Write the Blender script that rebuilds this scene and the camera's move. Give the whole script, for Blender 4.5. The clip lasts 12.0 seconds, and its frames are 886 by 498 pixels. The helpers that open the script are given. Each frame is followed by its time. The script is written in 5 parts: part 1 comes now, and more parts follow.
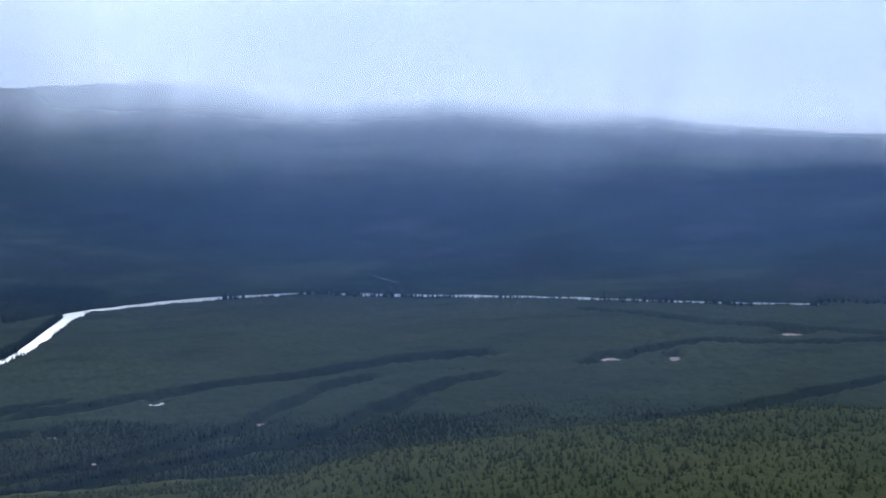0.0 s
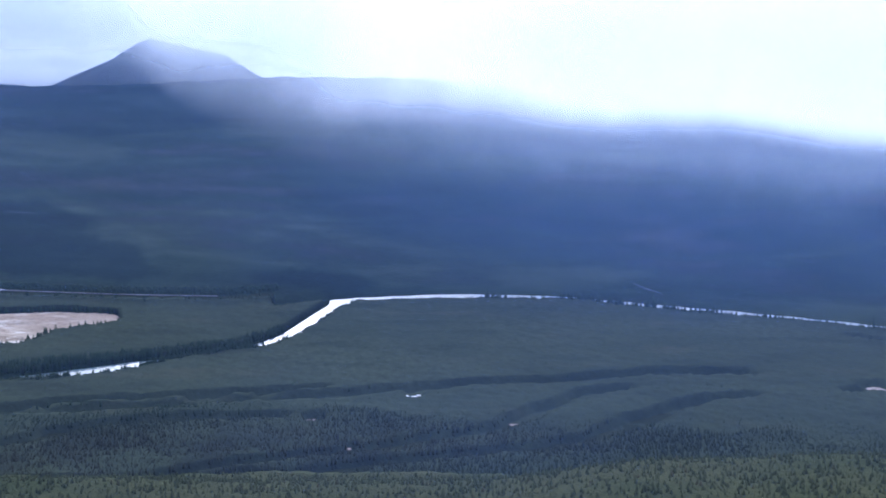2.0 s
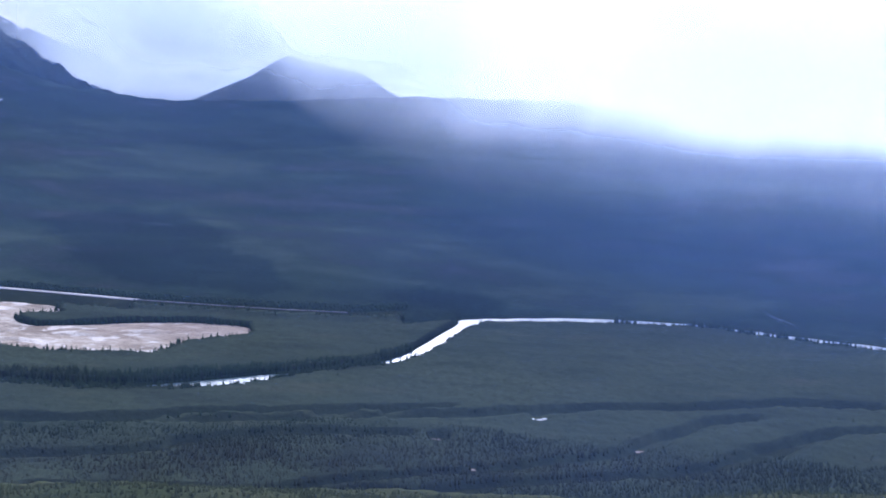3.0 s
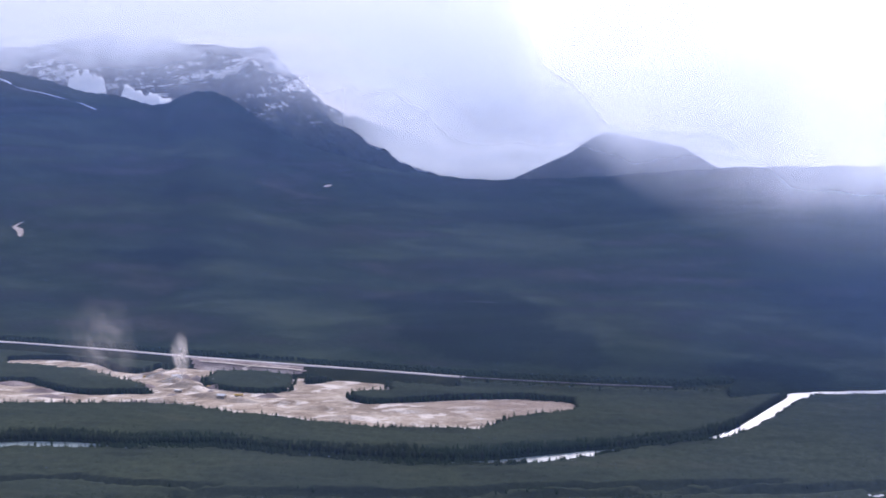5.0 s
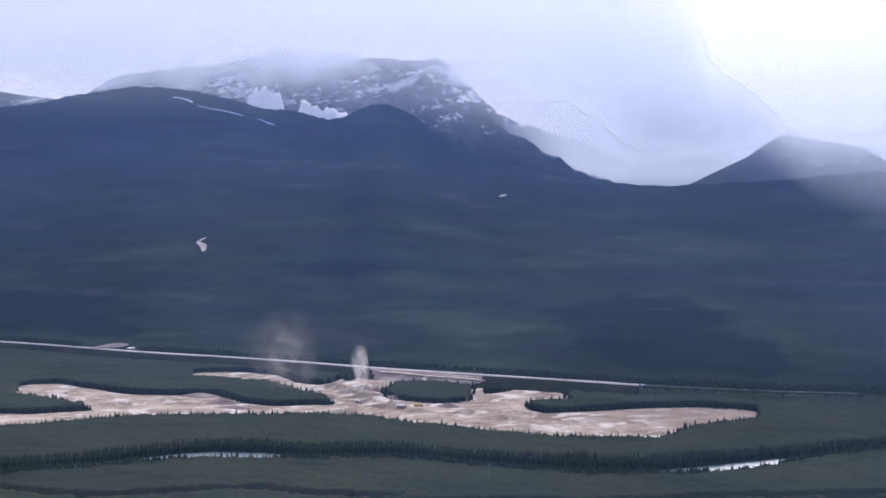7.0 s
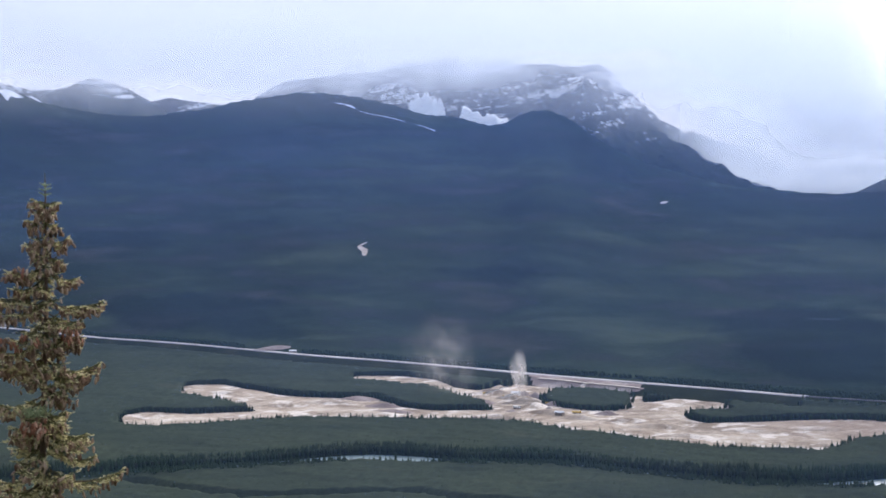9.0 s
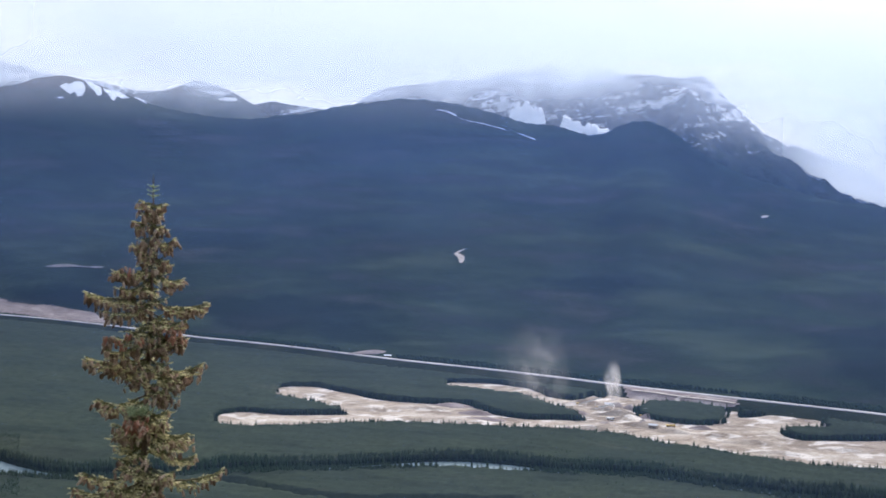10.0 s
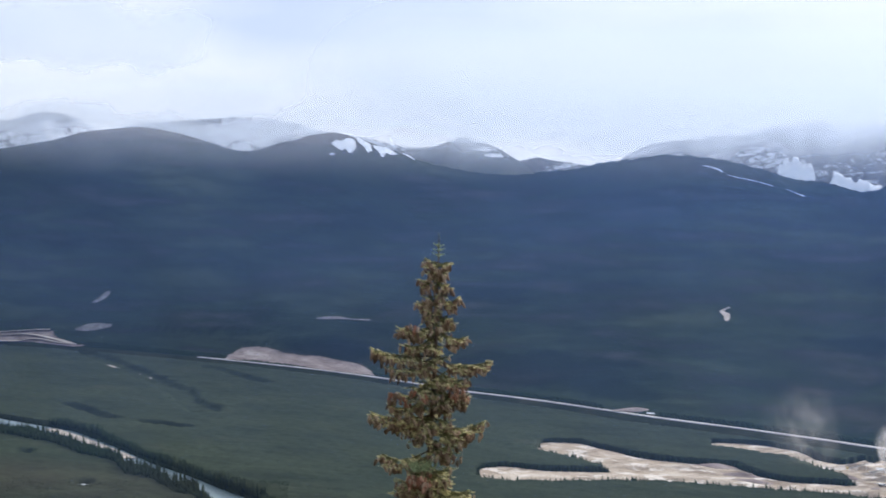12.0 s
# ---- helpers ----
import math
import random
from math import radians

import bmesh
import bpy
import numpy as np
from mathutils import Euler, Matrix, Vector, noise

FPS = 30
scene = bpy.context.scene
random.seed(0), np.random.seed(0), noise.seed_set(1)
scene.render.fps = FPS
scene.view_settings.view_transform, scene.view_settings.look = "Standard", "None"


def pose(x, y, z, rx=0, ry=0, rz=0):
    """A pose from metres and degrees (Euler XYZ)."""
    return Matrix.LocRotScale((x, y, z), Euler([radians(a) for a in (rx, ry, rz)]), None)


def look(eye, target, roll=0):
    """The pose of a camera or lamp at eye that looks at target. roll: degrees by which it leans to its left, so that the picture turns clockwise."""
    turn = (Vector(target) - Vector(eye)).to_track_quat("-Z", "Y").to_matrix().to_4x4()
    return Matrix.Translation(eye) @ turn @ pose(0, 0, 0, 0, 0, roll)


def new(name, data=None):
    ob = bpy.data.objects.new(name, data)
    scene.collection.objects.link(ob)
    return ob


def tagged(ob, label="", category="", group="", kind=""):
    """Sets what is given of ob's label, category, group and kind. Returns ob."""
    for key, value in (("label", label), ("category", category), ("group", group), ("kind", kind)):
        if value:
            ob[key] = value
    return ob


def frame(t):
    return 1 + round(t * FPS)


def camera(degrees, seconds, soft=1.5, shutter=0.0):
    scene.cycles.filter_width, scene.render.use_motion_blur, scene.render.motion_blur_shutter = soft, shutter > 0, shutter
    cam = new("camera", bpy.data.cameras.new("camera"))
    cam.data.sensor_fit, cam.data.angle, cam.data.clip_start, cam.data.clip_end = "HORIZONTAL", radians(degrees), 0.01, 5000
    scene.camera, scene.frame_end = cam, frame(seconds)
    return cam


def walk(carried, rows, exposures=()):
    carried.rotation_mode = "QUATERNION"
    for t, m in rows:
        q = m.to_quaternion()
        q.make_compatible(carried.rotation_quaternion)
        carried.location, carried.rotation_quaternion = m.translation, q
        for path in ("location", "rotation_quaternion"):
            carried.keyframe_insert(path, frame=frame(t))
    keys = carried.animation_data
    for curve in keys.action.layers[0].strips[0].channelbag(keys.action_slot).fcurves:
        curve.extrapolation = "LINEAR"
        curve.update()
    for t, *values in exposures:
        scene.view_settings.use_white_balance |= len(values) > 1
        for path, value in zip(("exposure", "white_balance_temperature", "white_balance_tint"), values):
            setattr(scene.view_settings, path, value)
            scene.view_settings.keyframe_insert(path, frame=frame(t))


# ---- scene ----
import colorsys
from mathutils.geometry import tessellate_polygon

# ---------------------------------------------------------------- camera
EYE = 240.0                                   # height of the lookout above the valley floor
cam = camera(30.45, 12.0, soft=1.55, shutter=0.35)
PATH = [
    (0.0, 0.156, 0.076, -0.042, 83.736, 1.452, -24.334),
    (0.5, 0.156, 0.076, -0.042, 83.561, 0.831, -21.903),
    (1.0, 0.156, 0.076, -0.042, 83.555, -0.035, -19.451),
    (1.5, 0.156, 0.076, -0.042, 83.654, -0.763, -17.04),
    (2.0, 0.156, 0.076, -0.042, 83.891, -1.544, -14.652),
    (2.5, 0.156, 0.076, -0.042, 84.14, -2.332, -12.284),
    (4.3, 0.156, 0.076, -0.042, 85.977, -1.97, -2.833),
    (4.5, 0.156, 0.076, -0.042, 86.298, -1.535, -1.556),
    (5.0, 0.156, 0.076, -0.042, 86.795, -0.519, 1.241),
    (5.5, 0.156, 0.076, -0.042, 86.901, 0.071, 3.296),
    (6.0, 0.156, 0.076, -0.042, 86.979, 0.41, 4.733),
    (6.5, 0.156, 0.076, -0.042, 87.078, 0.617, 6.067),
    (8.5, 0.156, 0.076, -0.042, 87.276, 0.918, 11.488),
    (9.0, 0.154, 0.075, -0.042, 87.411, 0.558, 13.007),
    (9.5, 0.143, 0.07, -0.036, 87.544, 0.016, 14.53),
    (10.0, 0.12, 0.059, -0.029, 87.676, -0.744, 16.478),
    (10.5, 0.085, 0.041, -0.027, 87.779, -1.21, 18.569),
    (11.0, 0.032, 0.016, -0.023, 88.092, -1.309, 20.735),
    (11.5, -0.006, -0.003, -0.013, 88.66, -1.119, 23.092),
    (12.0, -0.006, -0.003, 0.0, 89.489, -1.136, 25.747),
]
EXPOSURES = [(0.0, -0.44, 5400, 10), (1.0, -0.22, 5350, 14), (2.0, 0.12, 5150, 21), (2.7, 0.12, 5150, 23), (4.5, -0.05, 5750, 28), (6.5, -0.21, 5850, 27), (8.5, -0.10, 5930, 19), (10.5, 0.12, 5900, 15), (11.4, 0.12, 6050, 14), (12.0, -0.02, 6050, 12)]
walk(cam, [(t, pose(x, y, EYE + z, rx, ry, rz)) for t, x, y, z, rx, ry, rz in PATH], EXPOSURES)

# ---------------------------------------------------------------- world and sun
SUN_AZ, SUN_EL = -15.0, 28.0                  # degrees, left positive from +y; height


def bearing(az, el=0.0):
    a, e = radians(az), radians(el)
    return Vector((-math.sin(a) * math.cos(e), math.cos(a) * math.cos(e), math.sin(e)))


SUN_WAY = bearing(SUN_AZ, SUN_EL)
world = bpy.data.worlds.new("sky")
scene.world = world
world.use_nodes = True
wn, wl = world.node_tree.nodes, world.node_tree.links
wn.clear()


def wnode(kind, **kw):
    n = wn.new(kind)
    for k, v in kw.items():
        n.inputs[k.replace("_", " ")].default_value = v
    return n


w_out = wn.new("ShaderNodeOutputWorld")
w_bg = wnode("ShaderNodeBackground", Strength=1.0)
w_sky = wn.new("ShaderNodeTexSky")
w_sky.sky_type, w_sky.sun_disc = "NISHITA", False
w_sky.sun_elevation, w_sky.sun_rotation = radians(SUN_EL), radians(-SUN_AZ)
w_co = wn.new("ShaderNodeTexCoord")
w_map = wn.new("ShaderNodeMapping")
w_map.inputs["Scale"].default_value = (2.2, 2.2, 7.0)
w_noise = wnode("ShaderNodeTexNoise", Scale=1.6, Detail=5.0, Roughness=0.5)
w_ramp = wn.new("ShaderNodeValToRGB")
w_ramp.color_ramp.elements[0].position, w_ramp.color_ramp.elements[0].color = 0.36, (0.62, 0.71, 0.90, 1)
w_ramp.color_ramp.elements[1].position, w_ramp.color_ramp.elements[1].color = 0.58, (0.96, 0.98, 1.0, 1)
w_dot = wn.new("ShaderNodeVectorMath")
w_dot.operation = "DOT_PRODUCT"
w_dot.inputs[1].default_value = SUN_WAY
w_glow = wn.new("ShaderNodeMapRange")          # the veil of cloud is brightest towards the sun
w_glow.interpolation_type = "SMOOTHSTEP"
for k, v in (("From Min", 0.845), ("From Max", 0.95), ("To Min", 1.10), ("To Max", 2.9)):
    w_glow.inputs[k].default_value = v
w_mul = wn.new("ShaderNodeMix")
w_mul.data_type, w_mul.blend_type = "RGBA", "MULTIPLY"
w_mul.inputs["Factor"].default_value = 1.0
w_skymul = wn.new("ShaderNodeMix")
w_skymul.data_type, w_skymul.blend_type = "RGBA", "MULTIPLY"
w_skymul.inputs["Factor"].default_value = 1.0
w_skymul.inputs["B"].default_value = (0.10, 0.10, 0.10, 1)
w_mix = wn.new("ShaderNodeMix")
w_mix.data_type = "RGBA"
w_mix.inputs["Factor"].default_value = 0.86
wl.new(w_co.outputs["Generated"], w_map.inputs["Vector"])
wl.new(w_map.outputs["Vector"], w_noise.inputs["Vector"])
wl.new(w_noise.outputs["Fac"], w_ramp.inputs["Fac"])
wl.new(w_co.outputs["Generated"], w_dot.inputs[0])
wl.new(w_dot.outputs["Value"], w_glow.inputs["Value"])
wl.new(w_ramp.outputs["Color"], w_mul.inputs["A"])
wl.new(w_glow.outputs["Result"], w_mul.inputs["B"])
wl.new(w_sky.outputs["Color"], w_skymul.inputs["A"])
wl.new(w_skymul.outputs["Result"], w_mix.inputs["A"])
wl.new(w_mul.outputs["Result"], w_mix.inputs["B"])
wl.new(w_mix.outputs["Result"], w_bg.inputs["Color"])
wl.new(w_bg.outputs["Background"], w_out.inputs["Surface"])

sun_data = bpy.data.lights.new("sun", "SUN")
sun_data.energy, sun_data.angle, sun_data.color = 4.6, radians(0.6), (1.0, 0.93, 0.82)
sun = new("sun", sun_data)
sun.matrix_world = look(SUN_WAY * 900, (0, 0, 0))


# ---------------------------------------------------------------- materials
class Mat:
    """A node material under construction."""

    def __init__(self, name):
        self.m = bpy.data.materials.new(name)
        self.m.use_nodes = True
        self.n, self.l = self.m.node_tree.nodes, self.m.node_tree.links
        self.bsdf = self.n["Principled BSDF"]
        self.out = self.n["Material Output"]
        self.geo = self.n.new("ShaderNodeNewGeometry")

    def node(self, kind, **kw):
        n = self.n.new(kind)
        for k, v in kw.items():
            self.put(v, n.inputs[k.replace("_", " ")])
        return n

    def put(self, value, socket):
        if isinstance(value, bpy.types.NodeSocket):
            self.l.new(value, socket)
        else:
            socket.default_value = value

    def noise(self, scale, detail=4.0, rough=0.55, vec=None, stretch=None):
        vec = vec or self.geo.outputs["Position"]
        if stretch:
            for key, value in (("Rotation", stretch[1]), ("Scale", stretch[0])):
                mp = self.n.new("ShaderNodeMapping")
                mp.inputs[key].default_value = value
                self.l.new(vec, mp.inputs["Vector"])
                vec = mp.outputs["Vector"]
        return self.node("ShaderNodeTexNoise", Vector=vec, Scale=scale, Detail=detail, Roughness=rough).outputs["Fac"]

    def ramp(self, fac, *stops):
        r = self.n.new("ShaderNodeValToRGB")
        e = r.color_ramp.elements
        while len(e) < len(stops):
            e.new(0.5)
        for el, (p, c) in zip(e, stops):
            el.position = p
            el.color = (c, c, c, 1) if isinstance(c, (int, float)) else (*c, 1)
        self.l.new(fac, r.inputs["Fac"])
        return r.outputs["Color"]

    def mix(self, fac, a, b, blend="MIX"):
        m = self.n.new("ShaderNodeMix")
        m.data_type, m.blend_type = "RGBA", blend
        for v, k in ((fac, "Factor"), (a, "A"), (b, "B")):
            v = (*v, 1) if isinstance(v, tuple) and len(v) == 3 else v
            s = m.inputs[0] if k == "Factor" else m.inputs[6] if k == "A" else m.inputs[7]
            self.put(v, s)
        return m.outputs[2]

    def math(self, op, a, b=0.0, c=0.0, clamp=False):
        m = self.n.new("ShaderNodeMath")
        m.operation, m.use_clamp = op, clamp
        for v, s in zip((a, b, c), m.inputs):
            self.put(v, s)
        return m.outputs[0]

    def span(self, value, a, b, c=0.0, d=1.0, smooth=True):
        m = self.n.new("ShaderNodeMapRange")
        if smooth:
            m.interpolation_type = "SMOOTHSTEP"
        for k, v in (("Value", value), ("From Min", a), ("From Max", b), ("To Min", c), ("To Max", d)):
            self.put(v, m.inputs[k])
        return m.outputs["Result"]

    def xyz(self, vec=None):
        s = self.n.new("ShaderNodeSeparateXYZ")
        self.l.new(vec or self.geo.outputs["Position"], s.inputs[0])
        return s.outputs

    def near(self, place, size):
        """1 at place, 0 from the ellipsoid of that half-size outwards."""
        a = self.n.new("ShaderNodeVectorMath")
        a.operation = "SUBTRACT"
        self.l.new(self.geo.outputs["Position"], a.inputs[0])
        a.inputs[1].default_value = place
        b = self.n.new("ShaderNodeVectorMath")
        b.operation = "DIVIDE"
        self.l.new(a.outputs[0], b.inputs[0])
        b.inputs[1].default_value = size
        c = self.n.new("ShaderNodeVectorMath")
        c.operation = "LENGTH"
        self.l.new(b.outputs[0], c.inputs[0])
        return self.span(c.outputs["Value"], 0.0, 1.0, 1.0, 0.0)

    def bump(self, height, strength, distance):
        b = self.node("ShaderNodeBump", Strength=strength, Distance=distance, Height=height)
        self.l.new(b.outputs["Normal"], self.bsdf.inputs["Normal"])

    def leafy(self, color, through_it=0.3):
        """A leaf: part of the light passes through."""
        self.n.remove(self.bsdf)
        d = self.node("ShaderNodeBsdfDiffuse", Color=color)
        t = self.node("ShaderNodeBsdfTranslucent", Color=color)
        x = self.node("ShaderNodeMixShader", Fac=through_it)
        self.l.new(d.outputs[0], x.inputs[1])
        self.l.new(t.outputs[0], x.inputs[2])
        self.l.new(x.outputs[0], self.out.inputs["Surface"])
        return self.m

    def done(self, color, rough=0.9, **kw):
        c = (*color, 1) if isinstance(color, tuple) and len(color) == 3 else color
        self.put(c, self.bsdf.inputs["Base Color"])
        self.put(rough, self.bsdf.inputs["Roughness"])
        if rough >= 0.8:
            self.bsdf.inputs["Specular IOR Level"].default_value = 0.0
        for k, v in kw.items():
            self.put(v, self.bsdf.inputs[k.replace("_", " ")])
        return self.m


def veil_material(name, color, alpha, back=0.6):
    """Thin mist: it scatters light from both sides and lets the rest through. alpha: a function of the Mat."""
    m = Mat(name)
    m.n.remove(m.bsdf)
    d = m.node("ShaderNodeBsdfDiffuse", Color=(*color, 1))
    t = m.node("ShaderNodeBsdfTranslucent", Color=(*color, 1))
    s = m.node("ShaderNodeMixShader", Fac=back)
    m.l.new(d.outputs[0], s.inputs[1])
    m.l.new(t.outputs[0], s.inputs[2])
    clear = m.n.new("ShaderNodeBsdfTransparent")
    mix = m.n.new("ShaderNodeMixShader")
    m.put(alpha(m), mix.inputs[0])
    m.l.new(clear.outputs[0], mix.inputs[1])
    m.l.new(s.outputs[0], mix.inputs[2])
    m.l.new(mix.outputs[0], m.out.inputs["Surface"])
    return m.m


# forest seen from above, as one canopy on the far slopes
m = Mat("slope_forest")
_p = m.xyz()
big = m.noise(0.0026, 5.0, 0.6, stretch=((0.7, 1.3, 3.0), (0, 0, 0.3)))
mid = m.noise(0.010, 5.0, 0.62, stretch=((0.38, 0.5, 3.2), (0, 0, 0.2)))
fine = m.noise(0.16, 3.0, 0.7)
# streaks carry forest texture and relief shading; low tones include the crowns' self-shadow
col = m.ramp(big, (0.36, (0.012, 0.018, 0.014)), (0.5, (0.024, 0.036, 0.022)), (0.64, (0.044, 0.057, 0.033)))
col = m.mix(m.ramp(mid, (0.42, 0.0), (0.58, 0.9)), col, (0.010, 0.017, 0.013))
col = m.mix(m.math("MULTIPLY", m.ramp(fine, (0.3, 0.0), (0.75, 1.0)), 0.35), col, (0.042, 0.058, 0.030))
treeline = m.math("ADD", m.span(_p["Z"], 440, 500), m.math("MULTIPLY", m.math("SUBTRACT", mid, 0.5), 1.2), clamp=True)
col = m.mix(treeline, col, (0.125, 0.108, 0.095))
slope_forest = m
slope_color, slope_mid, slope_fine = col, mid, fine

# bare soil, moss and low scrub of the valley floor, under the trees
m = Mat("forest_floor")
col = m.ramp(m.noise(0.02, 5.0), (0.3, (0.016, 0.021, 0.012)), (0.55, (0.028, 0.034, 0.018)), (0.75, (0.050, 0.050, 0.028)))
col = m.mix(m.math("MULTIPLY", m.noise(0.5, 3.0), 0.6), col, (0.024, 0.029, 0.015))
m.bump(m.noise(0.4, 4.0), 0.6, 0.8)
forest_floor = m.done(col, 0.95)

m = Mat("valley_conifers")
isl = m.geo.outputs["Random Per Island"]
col = m.ramp(isl, (0.0, (0.034, 0.048, 0.026)), (0.5, (0.042, 0.057, 0.030)), (0.9, (0.049, 0.065, 0.034)), (1.0, (0.060, 0.072, 0.038)))
stand = m.noise(0.006, 4.0, 0.6)
col = m.mix(m.ramp(stand, (0.38, 0.0), (0.62, 0.75)), col, (0.035, 0.060, 0.031))
col = m.mix(m.math("MULTIPLY", m.near((-1010, 1190, 0), (420, 170, 200)), 0.5), col, (0.060, 0.056, 0.036))
col = m.mix(m.math("MULTIPLY", m.near((120, 985, 0), (620, 170, 300)), 0.6), col, (0.060, 0.054, 0.040))
conifer_green = m.leafy(col, 0.38)

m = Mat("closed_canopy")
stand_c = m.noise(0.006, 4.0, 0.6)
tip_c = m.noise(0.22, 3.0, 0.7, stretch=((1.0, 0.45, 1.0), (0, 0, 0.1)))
# tones kept low to count in the shade between the crowns
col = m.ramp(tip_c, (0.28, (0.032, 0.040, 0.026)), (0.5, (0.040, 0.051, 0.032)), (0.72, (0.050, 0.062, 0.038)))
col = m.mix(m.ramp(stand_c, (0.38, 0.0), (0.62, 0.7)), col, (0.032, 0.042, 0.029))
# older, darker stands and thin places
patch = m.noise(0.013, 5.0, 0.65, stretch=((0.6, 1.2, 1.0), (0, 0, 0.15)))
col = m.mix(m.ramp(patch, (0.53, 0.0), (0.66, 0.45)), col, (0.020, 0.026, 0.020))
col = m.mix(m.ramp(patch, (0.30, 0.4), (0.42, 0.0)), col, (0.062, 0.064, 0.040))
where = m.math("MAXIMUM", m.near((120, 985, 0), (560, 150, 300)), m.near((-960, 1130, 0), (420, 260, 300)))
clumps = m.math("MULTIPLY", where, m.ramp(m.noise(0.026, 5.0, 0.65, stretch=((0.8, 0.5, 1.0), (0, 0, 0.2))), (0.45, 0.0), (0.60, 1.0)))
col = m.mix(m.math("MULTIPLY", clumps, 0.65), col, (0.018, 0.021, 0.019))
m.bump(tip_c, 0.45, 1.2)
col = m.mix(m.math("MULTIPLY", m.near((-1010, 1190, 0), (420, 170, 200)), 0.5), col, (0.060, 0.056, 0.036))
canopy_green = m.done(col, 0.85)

m = Mat("hillside_canopy")
tip_h = m.noise(0.30, 3.0, 0.7)
col = m.ramp(tip_h, (0.28, (0.040, 0.047, 0.022)), (0.5, (0.051, 0.057, 0.027)), (0.74, (0.064, 0.068, 0.033)))
col = m.mix(m.ramp(m.noise(0.012, 4.0, 0.6), (0.4, 0.0), (0.62, 0.6)), col, (0.031, 0.043, 0.020))
m.bump(tip_h, 0.6, 1.4)
hill_canopy = m.done(col, 0.85)

m = Mat("hillside_conifers")
isl = m.geo.outputs["Random Per Island"]
col = m.ramp(isl, (0.0, (0.080, 0.096, 0.040)), (0.5, (0.094, 0.108, 0.046)), (0.95, (0.108, 0.118, 0.052)), (1.0, (0.130, 0.112, 0.056)))
col = m.mix(m.ramp(m.noise(0.012, 4.0, 0.6), (0.4, 0.0), (0.62, 0.6)), col, (0.072, 0.088, 0.042))
hill_green = m.leafy(col, 0.5)

m = Mat("pale_gravel")
a = m.noise(0.030, 6.0, 0.70, stretch=((0.8, 0.6, 1.0), (0, 0, 0.25)))
b = m.noise(0.13, 5.0, 0.65)
worn = m.noise(0.012, 5.0, 0.7)
tracks = m.noise(0.035, 6.0, 0.7, stretch=((0.9, 0.7, 1.0), (0, 0, 0.5)))
col = m.ramp(a, (0.34, (0.21, 0.165, 0.12)), (0.47, (0.35, 0.29, 0.22)), (0.62, (0.50, 0.435, 0.35)))
col = m.mix(m.math("MULTIPLY", m.ramp(b, (0.48, 0.0), (0.66, 1.0)), 0.55), col, (0.27, 0.22, 0.175))
col = m.mix(m.ramp(worn, (0.53, 0.0), (0.62, 0.75)), col, (0.20, 0.16, 0.12))
col = m.mix(m.math("MULTIPLY", m.ramp(tracks, (0.53, 0.0), (0.60, 1.0)), 0.75), col, (0.72, 0.66, 0.58))
col = m.mix(m.math("MULTIPLY", m.near((70, 1560, 0), (190, 120, 60)), 0.75), col, (0.25, 0.195, 0.155))
m.bump(m.math("ADD", m.noise(0.08, 5.0), m.math("MULTIPLY", a, 2.0)), 0.8, 2.5)
pale_gravel = m.done(col, 0.95)

m = Mat("whitish_dirt")
white_track = m.done(m.ramp(m.noise(0.1, 4.0), (0.3, (0.42, 0.36, 0.30)), (0.7, (0.58, 0.51, 0.43))), 0.95)

m = Mat("pinkish_gravel")
a = m.noise(0.02, 6.0, 0.65, stretch=((1.0, 2.0, 1.0), (0, 0, 0.5)))
col = m.ramp(a, (0.30, (0.17, 0.135, 0.12)), (0.5, (0.28, 0.23, 0.205)), (0.7, (0.44, 0.39, 0.35)))
m.bump(m.noise(0.06, 5.0), 0.8, 3.0)
pink_gravel = m.done(col, 0.95)

m = Mat("river_water")
wave = m.noise(0.9, 3.0, 0.6, stretch=((1.0, 0.6, 1.0), (0, 0, 0.4)))
wave2 = m.noise(0.06, 3.0, 0.6)
m.bump(m.math("ADD", wave, wave2), 0.6, 0.5)
river_water = m.done(m.ramp(wave2, (0.3, (0.10, 0.150, 0.150)), (0.7, (0.17, 0.235, 0.230))), 0.36, Specular_IOR_Level=1.0)

m = Mat("road_gravel")
col = m.ramp(m.noise(0.03, 5.0, 0.7), (0.3, (0.34, 0.32, 0.30)), (0.6, (0.50, 0.475, 0.45)), (0.8, (0.60, 0.57, 0.54)))
road_grey = m.done(col, 0.9)

# rock with snow lying on its ledges
m = Mat("rock_and_snow")
_p = m.xyz()
bands = m.noise(0.013, 6.0, 0.68, stretch=((0.35, 0.35, 2.6), (0.0, 0.22, 0.0)))
broken = m.noise(0.055, 6.0, 0.72, stretch=((0.8, 0.8, 1.2), (0.0, -0.6, 0.0)))
gullies = m.noise(0.030, 5.0, 0.65, stretch=((1.6, 1.0, 0.35), (0.0, 0.45, 0.0)))
crag = m.noise(0.05, 6.0, 0.7)
col = m.ramp(crag, (0.3, (0.032, 0.032, 0.036)), (0.55, (0.070, 0.068, 0.069)), (0.75, (0.13, 0.125, 0.12)))
high = m.span(_p["Z"], 350, 520)
lying = m.math("ADD", m.math("MULTIPLY", bands, 0.50), m.math("ADD", m.math("MULTIPLY", broken, 0.30), m.math("MULTIPLY", gullies, 0.20)))
snow2 = m.ramp(m.math("ADD", m.math("ADD", lying, m.math("MULTIPLY", m.span(_p["X"], -2050, -2400), 0.05)), m.math("MULTIPLY", high, 0.05)), (0.542, 0.0), (0.600, 0.9))
